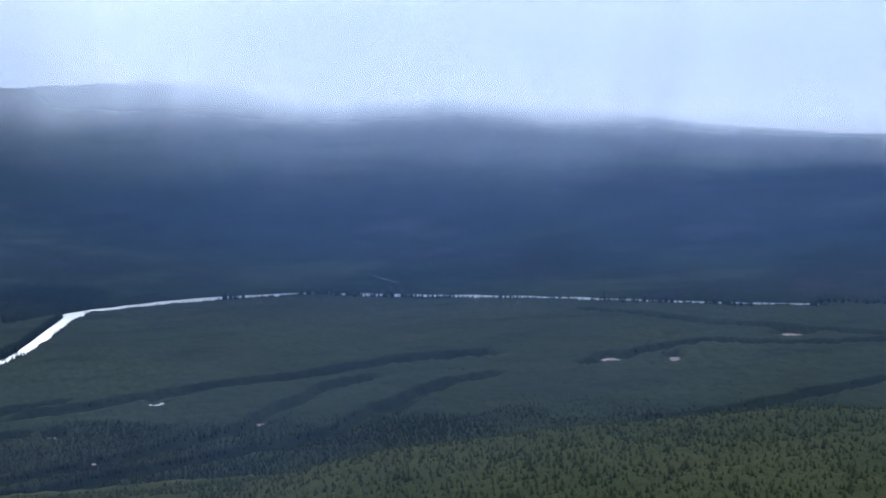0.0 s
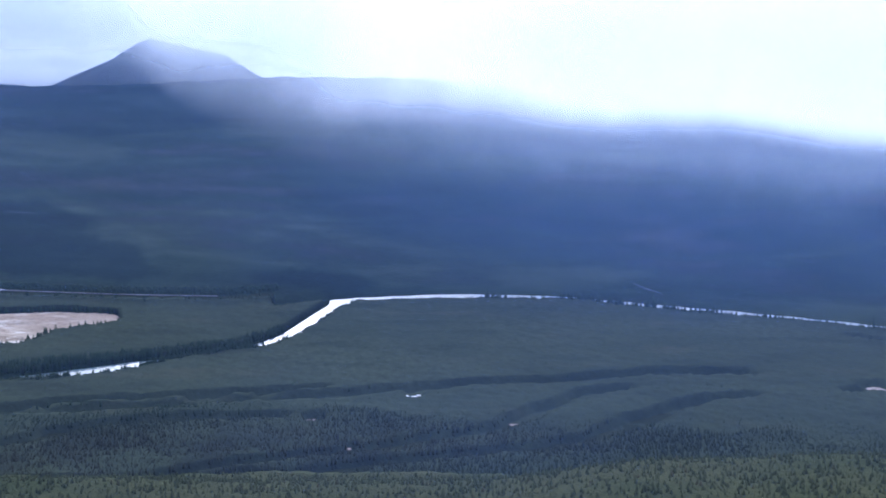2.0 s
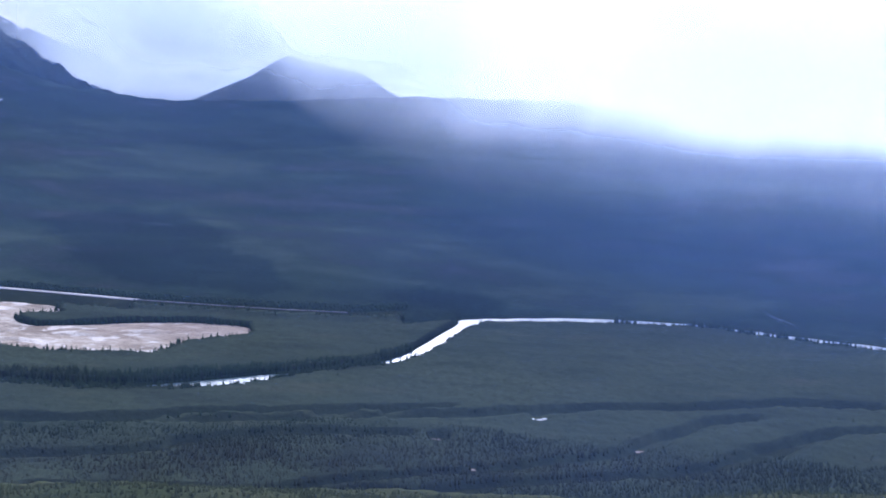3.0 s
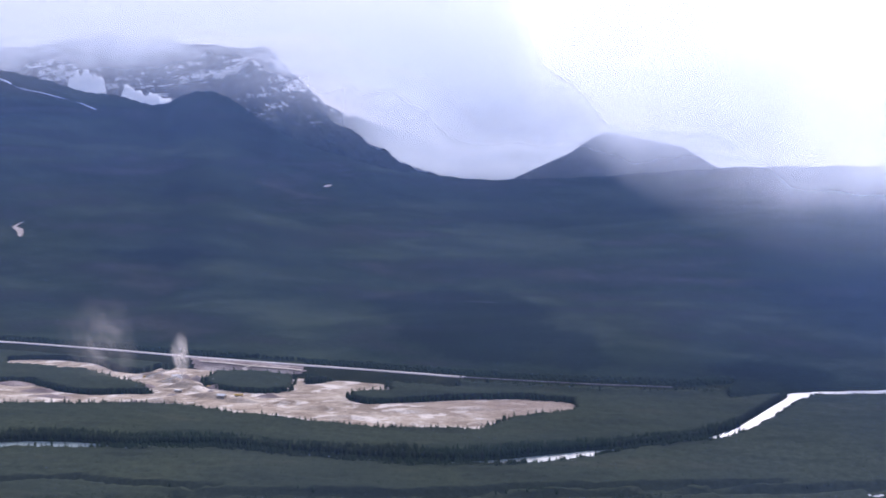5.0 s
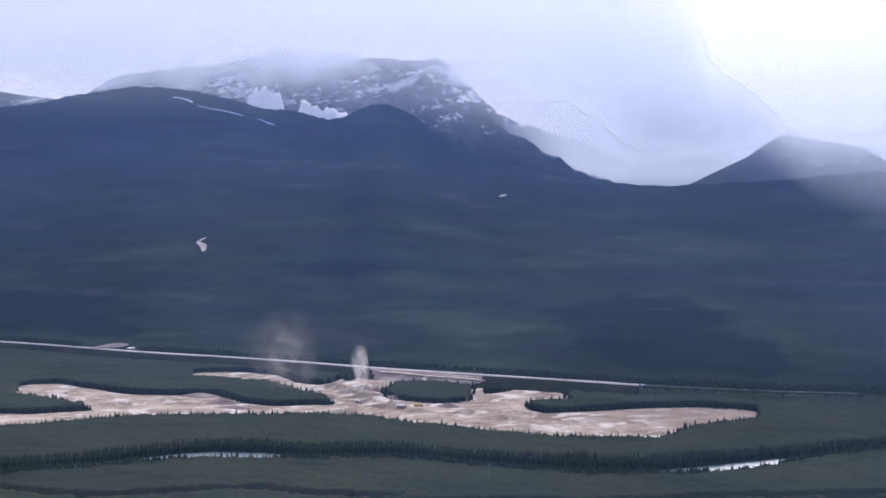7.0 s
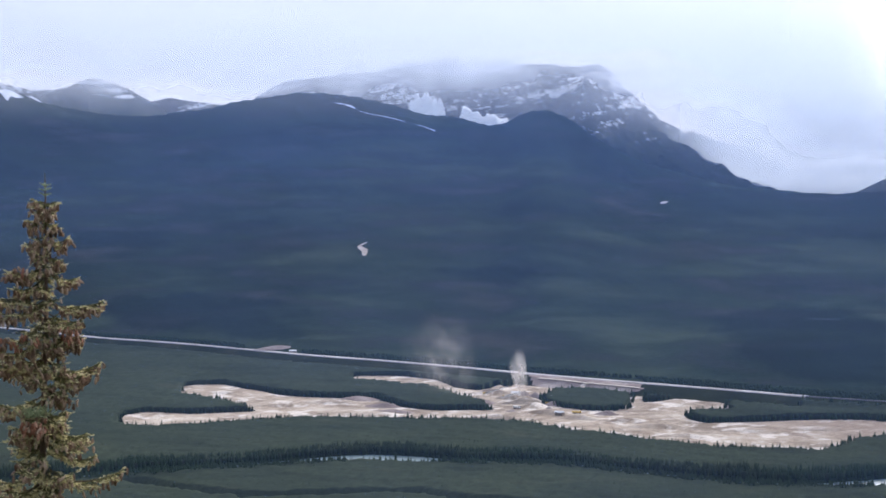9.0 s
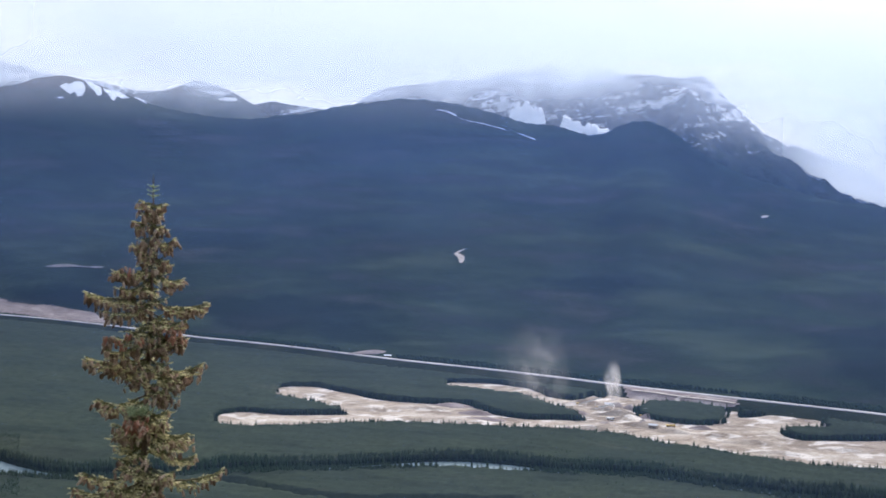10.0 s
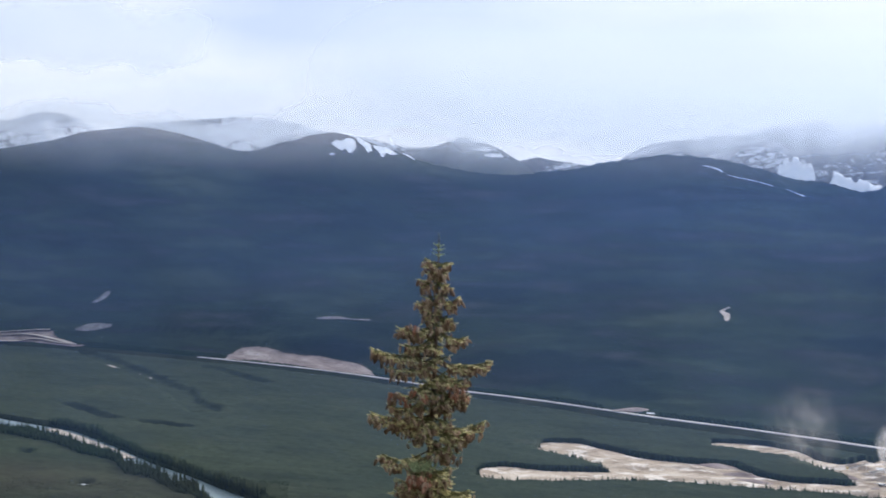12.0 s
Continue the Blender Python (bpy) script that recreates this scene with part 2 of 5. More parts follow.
trees = m.math("MULTIPLY", m.span(_p["Z"], 430, 330), m.ramp(m.noise(0.03, 5.0), (0.35, 1.0), (0.70, 0.55)))
col = m.mix(trees, col, (0.030, 0.042, 0.028))
col = m.mix(m.math("MULTIPLY", snow2, m.span(_p["Z"], 300, 360)), col, (0.78, 0.81, 0.86))
m.bump(m.math("ADD", crag, bands), 1.0, 9.0)
rock_snow = m.done(col, 0.9)

m = Mat("old_snow")
col = m.ramp(m.noise(0.05, 5.0), (0.35, (0.62, 0.68, 0.76)), (0.65, (0.84, 0.87, 0.91)))
m.bump(m.noise(0.03, 5.0), 0.8, 5.0)
old_snow = m.done(col, 0.7)

m = Mat("pale_scree")
pale_scree = m.done(m.ramp(m.noise(0.08, 5.0, 0.7), (0.3, (0.09, 0.085, 0.08)), (0.55, (0.20, 0.19, 0.18)), (0.75, (0.34, 0.33, 0.32))), 0.95)

m = Mat("overgrown_scree")
faint_scree = m.done(m.ramp(m.noise(0.08, 5.0, 0.7), (0.35, (0.03, 0.04, 0.03)), (0.6, (0.10, 0.10, 0.09))), 0.95)

m = Mat("spruce_bark")
g = m.noise(14.0, 5.0, 0.7, stretch=((1, 1, 0.25), (0, 0, 0)))
col = m.ramp(g, (0.3, (0.075, 0.052, 0.038)), (0.6, (0.17, 0.125, 0.095)), (0.8, (0.27, 0.22, 0.18)))
m.bump(g, 0.8, 0.01)
bark = m.done(col, 0.95)

# inner needles, darker than the ends to carry the shade inside the crown
m = Mat("spruce_needles")
isl = m.geo.outputs["Random Per Island"]
col = m.ramp(isl, (0.0, (0.050, 0.058, 0.023)), (0.5, (0.160, 0.165, 0.068)), (1.0, (0.38, 0.36, 0.17)))
col = m.mix(m.ramp(m.noise(6.0, 3.0), (0.4, 0.0), (0.7, 0.5)), col, (0.042, 0.050, 0.022))
needles_green = m.leafy(col)

# outer needles: young shoots' own pallor, plus sunlight painted on the limb ends
m = Mat("spruce_lit_shoot")
isl = m.geo.outputs["Random Per Island"]
lit_shoot_tips = m.leafy(m.ramp(isl, (0.0, (0.35, 0.33, 0.15)), (0.5, (0.66, 0.60, 0.32)), (1.0, (0.92, 0.84, 0.56))))

m = Mat("spruce_new_needles")
isl = m.geo.outputs["Random Per Island"]
fresh_needles = m.leafy(m.ramp(isl, (0.0, (0.26, 0.32, 0.17)), (1.0, (0.55, 0.60, 0.36))))

m = Mat("cone_scales")
rnd = m.n.new("ShaderNodeObjectInfo").outputs["Random"]
col = m.ramp(rnd, (0.0, (0.14, 0.088, 0.056)), (0.35, (0.33, 0.225, 0.15)), (0.7, (0.52, 0.38, 0.26)), (1.0, (0.70, 0.55, 0.40)))
col = m.mix(m.math("MULTIPLY", m.noise(120.0, 2.0), 0.5), col, (0.12, 0.07, 0.045))
m.bump(m.noise(160.0, 2.0), 0.8, 0.003)
cone_brown = m.done(col, 0.8)

m = Mat("cone_scales_reddish")
rnd = m.n.new("ShaderNodeObjectInfo").outputs["Random"]
col = m.ramp(rnd, (0.0, (0.28, 0.12, 0.072)), (0.5, (0.52, 0.255, 0.16)), (1.0, (0.72, 0.43, 0.30)))
col = m.mix(m.math("MULTIPLY", m.noise(120.0, 2.0), 0.5), col, (0.15, 0.07, 0.045))
m.bump(m.noise(160.0, 2.0), 0.8, 0.003)
cone_red = m.done(col, 0.8)

m = Mat("white_sheet_metal")
white_metal = m.done(m.ramp(m.noise(0.8, 3.0), (0.3, (0.66, 0.66, 0.64)), (0.7, (0.80, 0.80, 0.79))), 0.5)
m = Mat("weathered_boards")
boards = m.done(m.ramp(m.noise(1.2, 4.0), (0.3, (0.16, 0.13, 0.10)), (0.7, (0.30, 0.26, 0.21))), 0.85)
m = Mat("dark_glass")
dark_glass = m.done((0.03, 0.035, 0.04), 0.15)
m = Mat("yellow_machine_paint")
yellow_paint = m.done(m.ramp(m.noise(1.5, 3.0), (0.3, (0.50, 0.33, 0.06)), (0.7, (0.62, 0.43, 0.10))), 0.5)
m = Mat("tyre_rubber")
tyre_rubber = m.done((0.025, 0.025, 0.026), 0.9)

# ---------------------------------------------------------------- helpers for building
def smooth(a, b, v):
    s = np.clip((np.asarray(v, float) - a) / (b - a), 0, 1)
    return s * s * (3 - 2 * s)


def lattice(ix, iy, seed):
    h = (ix.astype(np.int64) * 374761393 + iy.astype(np.int64) * 668265263 + seed * 1274126177) & 0xFFFFFFFF
    h = ((h ^ (h >> 13)) * 1103515245) & 0xFFFFFFFF
    return ((h ^ (h >> 16)) & 0xFFFF) / 65535.0


def vnoise(x, y, seed=0):
    ix, iy = np.floor(x), np.floor(y)
    fx, fy = x - ix, y - iy
    fx, fy = fx * fx * (3 - 2 * fx), fy * fy * (3 - 2 * fy)
    a, b = lattice(ix, iy, seed), lattice(ix + 1, iy, seed)
    c, d = lattice(ix, iy + 1, seed), lattice(ix + 1, iy + 1, seed)
    return (a + (b - a) * fx) * (1 - fy) + (c + (d - c) * fx) * fy


def fbm(x, y, size, octaves=5, seed=0):
    x, y = np.asarray(x, float) / size, np.asarray(y, float) / size
    total, amp, norm = 0.0, 1.0, 0.0
    for o in range(octaves):
        total = total + amp * vnoise(x * 2 ** o + 17.3 * o, y * 2 ** o - 9.1 * o, seed + o)
        norm += amp
        amp *= 0.52
    return total / norm * 2 - 1


def fill(name, verts, faces, material, parent=None, label="", shade=False):
    """One mesh object from arrays of corners and faces."""
    me = bpy.data.meshes.new(name)
    me.from_pydata([tuple(v) for v in verts], [], [tuple(f) for f in faces])
    me.materials.append(material)
    if shade:
        me.shade_smooth()
    ob = new(name, me)
    if parent:
        ob.parent = parent
    return tagged(ob, label) if label else ob


def fill_tris(name, v, f, material, smooth_shade=False):
    """One mesh object from large numpy arrays of corners and triangles."""
    me = bpy.data.meshes.new(name)
    me.vertices.add(len(v))
    me.vertices.foreach_set("co", np.ascontiguousarray(v, np.float32).ravel())
    me.loops.add(f.size)
    me.loops.foreach_set("vertex_index", np.ascontiguousarray(f, np.int32).ravel())
    me.polygons.add(len(f))
    k = f.shape[1]
    me.polygons.foreach_set("loop_start", np.arange(0, f.size, k, dtype=np.int32))
    me.polygons.foreach_set("loop_total", np.full(len(f), k, np.int32))
    me.materials.append(material)
    me.update(calc_edges=True)
    if smooth_shade:
        me.shade_smooth()
    return new(name, me)


def part(name, bm, material, parent, label=""):
    me = bpy.data.meshes.new(name)
    bm.to_mesh(me)
    bm.free()
    me.materials.append(material)
    ob = new(name, me)
    ob.parent = parent
    return tagged(ob, label) if label else ob


def inside(poly, x, y):
    """Which of the points lie in the polygon."""
    hit = np.zeros(len(x), bool)
    px, py = np.array(poly, float).T
    for i in range(len(px)):
        j = i - 1
        cross = (py[i] > y) != (py[j] > y)
        if cross.any():
            at = (px[j] - px[i]) * (y - py[i]) / (py[j] - py[i] + 1e-9) + px[i]
            hit ^= cross & (x < at)
    return hit


def off_line(line, x, y):
    """Distance of the points from a polyline."""
    best = np.full(len(x), 1e9)
    for (ax, ay), (bx, by) in zip(line, line[1:]):
        dx, dy = bx - ax, by - ay
        s = np.clip(((x - ax) * dx + (y - ay) * dy) / (dx * dx + dy * dy), 0, 1)
        best = np.minimum(best, np.hypot(x - ax - s * dx, y - ay - s * dy))
    return best


def curve_points(line, step=12.0):
    """A polyline rounded off by a spline and cut in even steps."""
    p = np.array(line, float)
    p = np.vstack([2 * p[0] - p[1], p, 2 * p[-1] - p[-2]])
    out = []
    for i in range(1, len(p) - 2):
        n = max(2, int(np.linalg.norm(p[i + 1] - p[i]) / step))
        for s in np.linspace(0, 1, n, endpoint=False):
            out.append(0.5 * ((2 * p[i]) + (p[i + 1] - p[i - 1]) * s + (2 * p[i - 1] - 5 * p[i] + 4 * p[i + 1] - p[i + 2]) * s * s
                              + (3 * p[i] - p[i - 1] - 3 * p[i + 1] + p[i + 2]) * s ** 3))
    out.append(p[-2])
    return np.array(out)


# ---------------------------------------------------------------- plan of the valley
# foot of the far slope: bearing and distance of the road along it
FOOT = [(-60, 1640), (-37.3, 1680), (-33, 1695), (-27, 1750), (-23, 1782), (-19, 1826), (-15, 1812), (-11.5, 1760), (-9, 1690), (-7.2, 1655), (-3.5, 1665), (0.5, 1701),
        (4.8, 1772), (6.3, 1792), (10.2, 1880), (14.1, 1992), (17.1, 2079), (19.5, 2157), (21.3, 2248), (25.2, 2410), (28.1, 2609), (30.1, 2732), (34, 2960),
        (36.2, 3085), (38.5, 3222), (41, 3375), (60, 3900)]
# crest of the wooded ridge over it: bearing, angle above the lookout's level, distance
RIDGE = [(-60, -2.8, 2800), (-45, -2.7, 2800), (-38, -2.45, 2850), (-34, -2.1, 2900), (-30.5, -1.65, 2950), (-26, -0.95, 3000), (-22, -0.65, 3050), (-18.5, -0.5, 3050),
         (-14, -0.1, 3100), (-9, -0.2, 3150), (-4, -0.6, 3200), (-0.2, -0.75, 3250), (3, -0.45, 3300), (6, 0.4, 3400), (7.4, 1.1, 3450), (8.7, 2.1, 3550), (9.6, 2.35, 3560), (10.4, 2.1, 3600), (11.1, 1.65, 3600),
         (12.0, 1.93, 3650), (12.7, 2.14, 3680), (13.6, 2.11, 3720), (14.2, 2.36, 3750), (15.1, 2.6, 3770), (16.1, 2.82, 3800), (17.1, 2.93, 3830), (18.3, 2.98, 3850), (18.9, 2.8, 3865), (19.7, 2.73, 3890), (20.5, 2.62, 3920),
         (21.15, 2.38, 3945), (22.2, 2.33, 3980), (23, 2.15, 4000), (24.5, 2.2, 4050), (26.3, 2.5, 4100),
         (27.9, 3.05, 4150), (29.7, 3.6, 4150), (31.4, 3.15, 4120), (32.8, 2.7, 4100), (34.8, 3.3, 4100), (36.3, 3.55, 4100), (38.2, 3.3, 4100),
         (41, 2.6, 4120), (60, 2.2, 4200)]
# lip of the wooded spur below the lookout
SPUR = [(-75, 50), (-50, 60), (-38, 64), (-33, 57), (-28, 52), (-22, 42), (-17, 27), (-9, 22), (2.7, 26), (8, 20), (14, 5), (20, 0)]


def table(rows, col):
    r = np.array(rows, float)
    fine = np.arange(r[0, 0], r[-1, 0], 0.1)
    line = np.interp(fine, r[:, 0], r[:, col])
    line = np.convolve(np.pad(line, 8, mode="edge"), np.hanning(19)[1:-1] / np.hanning(19).sum(), mode="valid")      # rounded off
    return lambda az: np.interp(az, fine, line)


foot_r, spur_z = table(FOOT, 1), table(SPUR, 1)
ridge_el, ridge_r = table(RIDGE, 1), table(RIDGE, 2)


def polar(x, y):
    return np.degrees(np.arctan2(-x, y)), np.hypot(x, y)


def height(x, y):
    """The ground's height: lookout slope, spur, valley floor, wooded far slope."""
    x, y = np.asarray(x, float), np.asarray(y, float)
    az, r = polar(x, y)
    q = r * np.clip(np.cos(np.radians(az)) * 1.6, -1, 1)
    z = np.where(q > 0, EYE - 1.65 - 0.45 * q, EYE - 1.65 - 0.34 * q)
    z = np.maximum(z + 3.0 * fbm(x, y, 60, 4, 3) * smooth(12, 70, r), 0)
    lip = spur_z(az)
    spur = (lip + 0.04 * (820 - r)) * (1 - smooth(800, 950, r)) * smooth(250, 420, r) * (lip > 0)
    z = np.maximum(z, spur + 4.0 * fbm(x, y, 120, 4, 8) * (spur > 4))
    z = np.minimum(z, 900)
    f = foot_r(az)
    wide = smooth(95, 60, np.abs(az))
    bench = 9.0 * smooth(-52, -10, r - f)
    top_r = ridge_r(az)
    top_z = EYE + top_r * np.tan(np.radians(ridge_el(az)))
    s = np.clip((r - f - 12) / (top_r - f - 12), 0, 1)
    rise = (np.maximum(top_z - 9, 10)) * (0.50 * s + 0.50 * s ** 2.0)
    rough = fbm(x, y, 900, 4, 21) * 22 * np.sin(np.pi * s) + fbm(x, y, 240, 3, 40) * 5 * smooth(0.03, 0.25, s) * smooth(1.0, 0.85, s)
    rough = rough + (1 - 2 * np.abs(fbm(x * 0.5, y, 230, 4, 47))) * 15 * smooth(0.02, 0.15, s) * smooth(1.0, 0.6, s)
    back = np.clip(r - top_r, 0, None) * 0.45
    far = bench + rise + rough * (s < 1) - back
    return np.where(r > f - 60, np.maximum(far * wide + (1 - wide) * z, -60), z + 0.8 * fbm(x, y, 90, 3, 5) * smooth(900, 1000, r))


def ground_at(az, el, r0=400.0):
    """Where a line of sight from the lookout meets the ground."""
    d = np.arange(r0, 4900, 2.0)
    while True:
        w = bearing(az, el)
        x, y, z = w.x * d, w.y * d, EYE + w.z * d
        below = z < height(x, y)
        if below.any():
            k = np.argmax(below)
            return x[k], y[k]
        el -= 0.03


# the sheet of ground
az_line = np.concatenate([np.arange(-180, -46, 3.0), np.arange(-46, 46.01, 0.14), np.arange(48, 180.1, 3.0)])
r_line = np.concatenate([[0.0, 1.0, 3, 6, 10, 15, 25, 40, 60, 90], np.arange(120, 1000, 24.0), np.arange(1000, 1500, 30.0), np.arange(1500, 4700, 17.0), np.arange(4700, 4960, 60)])
AZ, RR = np.meshgrid(np.radians(az_line), r_line)
GX, GY = -np.sin(AZ) * RR, np.cos(AZ) * RR
GZ = height(GX, GY)
nr, na = GX.shape
idx = np.arange(nr * na).reshape(nr, na)
quads = np.stack([idx[:-1, 1:], idx[:-1, :-1], idx[1:, :-1], idx[1:, 1:]], -1).reshape(-1, 4)

m = slope_forest
mask = None
# the snowy top of the hill behind
places = [(*(bearing(az) * 4385)[:2], EYE + 4385 * math.tan(radians(el)), 46, 70, 5) for az, el in ((25.3, 3.30), (24.8, 3.30), (24.35, 3.02), (24.0, 2.80))]
for x, y, z, sx, sy, sz in places:
    one = m.near((x, y, z), (sx, sy, sz * 2.2))
    mask = one if mask is None else m.math("MAXIMUM", mask, one)
ledge = m.noise(0.11, 6.0, 0.72, stretch=((1.0, 0.16, 0.22), (0, 0.35, -0.5)))
snowy = m.ramp(m.math("ADD", m.math("MULTIPLY", mask, 0.45), m.math("MULTIPLY", ledge, 0.9)), (0.60, 0.0), (0.70, 1.0))
snowy = m.math("MULTIPLY", snowy, m.span(mask, 0.02, 0.2))
m.bump(m.math("ADD", m.math("MULTIPLY", slope_mid, 0.6), m.math("MULTIPLY", slope_fine, 0.25)), 0.7, 4.0)
# dark patches of the slope: old conifers, and hollows whose shade goes into the colour
dark_patch = m.n.new("ShaderNodeAttribute")
dark_patch.attribute_name = "stands_shade"
slope_color = m.mix(m.math("MULTIPLY", dark_patch.outputs["Fac"], 0.6), slope_color, (0.010, 0.016, 0.013))
slope_mat = m.done(m.mix(snowy, slope_color, (0.80, 0.83, 0.88)), 0.92)

# old conifers and shaded hollows, painted dark on the far slope: outlines as bearing and angle
STANDS_AND_SHADE = (((2.99, -6.26), (1.0, -6.10), (-2.1, -6.14), (-4.5, -6.52), (-5.7, -7.1), (-3.75, -7.28), (-0.2, -7.05), (1.95, -6.74)),
          ((-8.1, -7.0), (-9.3, -6.82), (-11.6, -6.85), (-12.6, -7.33), (-12.0, -7.68), (-9.7, -7.58), (-7.7, -7.35)),
          ((2.5, -5.95), (0.0, -5.8), (-3.5, -6.0), (-4.9, -6.75), (-3.6, -7.3), (0.5, -7.15)),
          ((33.0, -3.8), (30.2, -3.6), (27.6, -3.85), (28.6, -4.7), (30.1, -4.35), (31.7, -4.05)),
          ((37.2, -3.45), (34.8, -3.38), (32.2, -3.38), (30.0, -3.42), (32.2, -3.5), (34.8, -3.5)),
          ((24.4, -4.55), (22.2, -4.5), (19.8, -4.8), (17.4, -5.65), (20.2, -5.68), (23.4, -5.15)),
          ((25.6, -4.4), (22.6, -4.0), (19.1, -4.25), (17.5, -4.8), (20.7, -5.4), (24.2, -5.1)),
          ((4.0, -5.0), (0.8, -4.6), (-2.4, -5.0), (-2.4, -6.0), (1.2, -6.55), (3.6, -5.75)),
          ((13.5, -3.4), (10.7, -3.2), (8.5, -3.6), (10.7, -4.0)))
g_az, g_r = np.degrees(AZ).ravel(), RR.ravel()
g_el = np.degrees(np.arctan2(GZ.ravel() - EYE, np.maximum(g_r, 1.0)))
dark_mask = np.zeros(g_az.size)
far_side = np.flatnonzero((g_r > 1500) & (np.abs(g_az) < 45))
fa, fe = g_az[far_side], g_el[far_side]
fa = fa + 0.9 * fbm(fa, fe * 3, 1.6, 4, 171)
fe = fe + 0.28 * fbm(g_az[far_side], fe * 3, 1.1, 4, 181)
for edge in STANDS_AND_SHADE:
    for da, de in ((0, 0), (0.25, 0.03), (-0.25, 0.03), (0.25, -0.03), (-0.25, -0.03)):
        dark_mask[far_side] += 0.2 * inside(edge, fa + da, fe + de)
ground = fill_tris("ground", np.stack([GX, GY, GZ], -1).reshape(-1, 3), quads, forest_floor, True)
stands_shade = ground.data.attributes.new("stands_shade", "FLOAT", "POINT")
stands_shade.data.foreach_set("value", np.clip(dark_mask, 0, 1).astype(np.float32))
ground.data.materials.append(slope_mat)
mid_r = RR[:-1, :-1] + 8
on_slope = (mid_r > foot_r(np.degrees(AZ[:-1, :-1])) + np.where(np.degrees(AZ[:-1, :-1]) < -9, -60, 6)) & (np.abs(np.degrees(AZ[:-1, :-1])) < 75)
ground.data.polygons.foreach_set("material_index", on_slope.ravel().astype(np.int32))
tagged(ground, "valley floor of moss and scrub rising into wooded slopes", "ground", kind="structure")


# ---------------------------------------------------------------- mountains behind the ridge
def mountain(name, crest, dist, foot_z, material, label, front=0.75, back=0.9, roughness=30.0, seed=0, step=0.08, ribs=()):
    """A mountain body from its crest line (bearing, angle): a steep front towards the valley and a back.
    ribs: buttresses of the front (bearing at the top, bearing at the foot, half-width in degrees, how far they stand out)."""
    c = np.array(crest, float)
    az = np.arange(c[0, 0], c[-1, 0] + 1e-6, step)
    el = np.interp(az, c[:, 0], c[:, 1])
    u = np.concatenate([np.linspace(-1, 0, 70), np.linspace(0.05, 1, 14)])
    A, U = np.meshgrid(az, u)
    top = EYE + dist * np.tan(np.radians(np.interp(A, az, el)))
    drop = np.maximum(top - foot_z, 1.0)
    reach = np.where(U < 0, drop / front, drop / back)
    r = dist + U * np.minimum(reach, np.where(U < 0, 900, 4960 - dist))
    for at_top, at_foot, half, out in ribs:
        line = at_top + (at_foot - at_top) * np.abs(U)
        r = r - out * np.exp(-np.abs((A - line) / half) ** 1.15) * np.where(U < 0, np.sin(np.pi * np.clip(np.abs(U) * 1.1, 0, 1)) ** 0.7, 0)
    x, y = -np.sin(np.radians(A)) * r, np.cos(np.radians(A)) * r
    z = top - drop * np.abs(U) ** np.where(U < 0, 0.9, 1.0)
    bite = np.clip(np.abs(U) * 6, 0.22, 1) * np.clip((1 - np.abs(U)) * 5, 0, 1)
    ridged = 1 - 2 * np.abs(fbm(x, y, 260, 6, seed))
    z = z + (ridged - 0.4) * roughness * bite + fbm(x, y, 70, 4, seed + 7) * roughness * 0.4 * bite + (1 - 2 * np.abs(fbm(x, y, 34, 3, seed + 9))) * roughness * 0.14 * bite
    n, k = z.shape
    i = np.arange(n * k).reshape(n, k)
    q = np.stack([i[:-1, 1:], i[:-1, :-1], i[1:, :-1], i[1:, 1:]], -1).reshape(-1, 4)
    ob = fill_tris(name, np.stack([x, y, z], -1).reshape(-1, 3), q, material, False)
    return tagged(ob, label, "mountain", kind="structure")


PEAK_R = 4620
PEAK = [(0.0, -1.4), (1.3, -0.3), (2.2, 0.1), (3.5, 0.8), (4.4, 1.3), (5.4, 1.8), (6.0, 2.35), (6.6, 2.95), (7.2, 3.6), (7.6, 3.75), (8.3, 3.7), (9.2, 3.8), (10.2, 3.8),
        (11.1, 4.1), (12.2, 4.05), (13.4, 4.1), (14.6, 3.8), (16.2, 3.6), (17.4, 3.4), (18.4, 3.3), (19.2, 2.95), (19.9, 2.5), (20.8, 1.8)]
mountain("mountain", PEAK, PEAK_R, 150, rock_snow, "grey rock mountain with snow on its ledges, top in cloud", 0.62, 1.4, 44, 5, ribs=((7.5, 10.2, 0.6, 190), (6.0, 6.9, 0.45, 90), (16.3, 16.8, 0.5, 70)))
mountain("mountain", [(-9.6, -0.9), (-8.0, -0.1), (-7.1, 0.45), (-5.5, 0.75), (-4.5, 0.98), (-4.1, 0.80), (-3.2, 0.2), (-1.7, -0.5), (0.5, -1.5)], 4300, 100,
         rock_snow, "dark pointed mountain behind a saddle, in mist", 0.7, 1.2, 10, 15)
mountain("mountain", [(-4.0, -0.2), (-3.0, 0.15), (-1.5, 0.22), (-0.4, 0.18), (0.4, 0.0), (1.2, 0.15), (2.2, 0.75), (3.2, 1.0), (4.5, 1.5)], 4780, 100, rock_snow,
         "pale distant mountain flank in mist", 0.8, 1.4, 12, 25)
mountain("mountain", [(19.6, 1.8), (20.8, 2.5), (22.4, 2.75), (23.2, 2.6), (24.4, 2.5), (25.3, 2.7), (26.3, 3.0), (27.2, 3.0), (28.4, 3.3), (30.2, 3.6), (31.6, 3.9), (33.0, 3.95),
         (34.6, 3.8), (36.0, 3.7), (37.6, 3.3), (38.6, 3.8), (39.6, 3.95), (40.6, 3.6), (41.6, 3.5), (44, 3.6)], 4740, 150, rock_snow,
         "distant snow-covered mountains under the cloud", 0.8, 1.5, 26, 31)
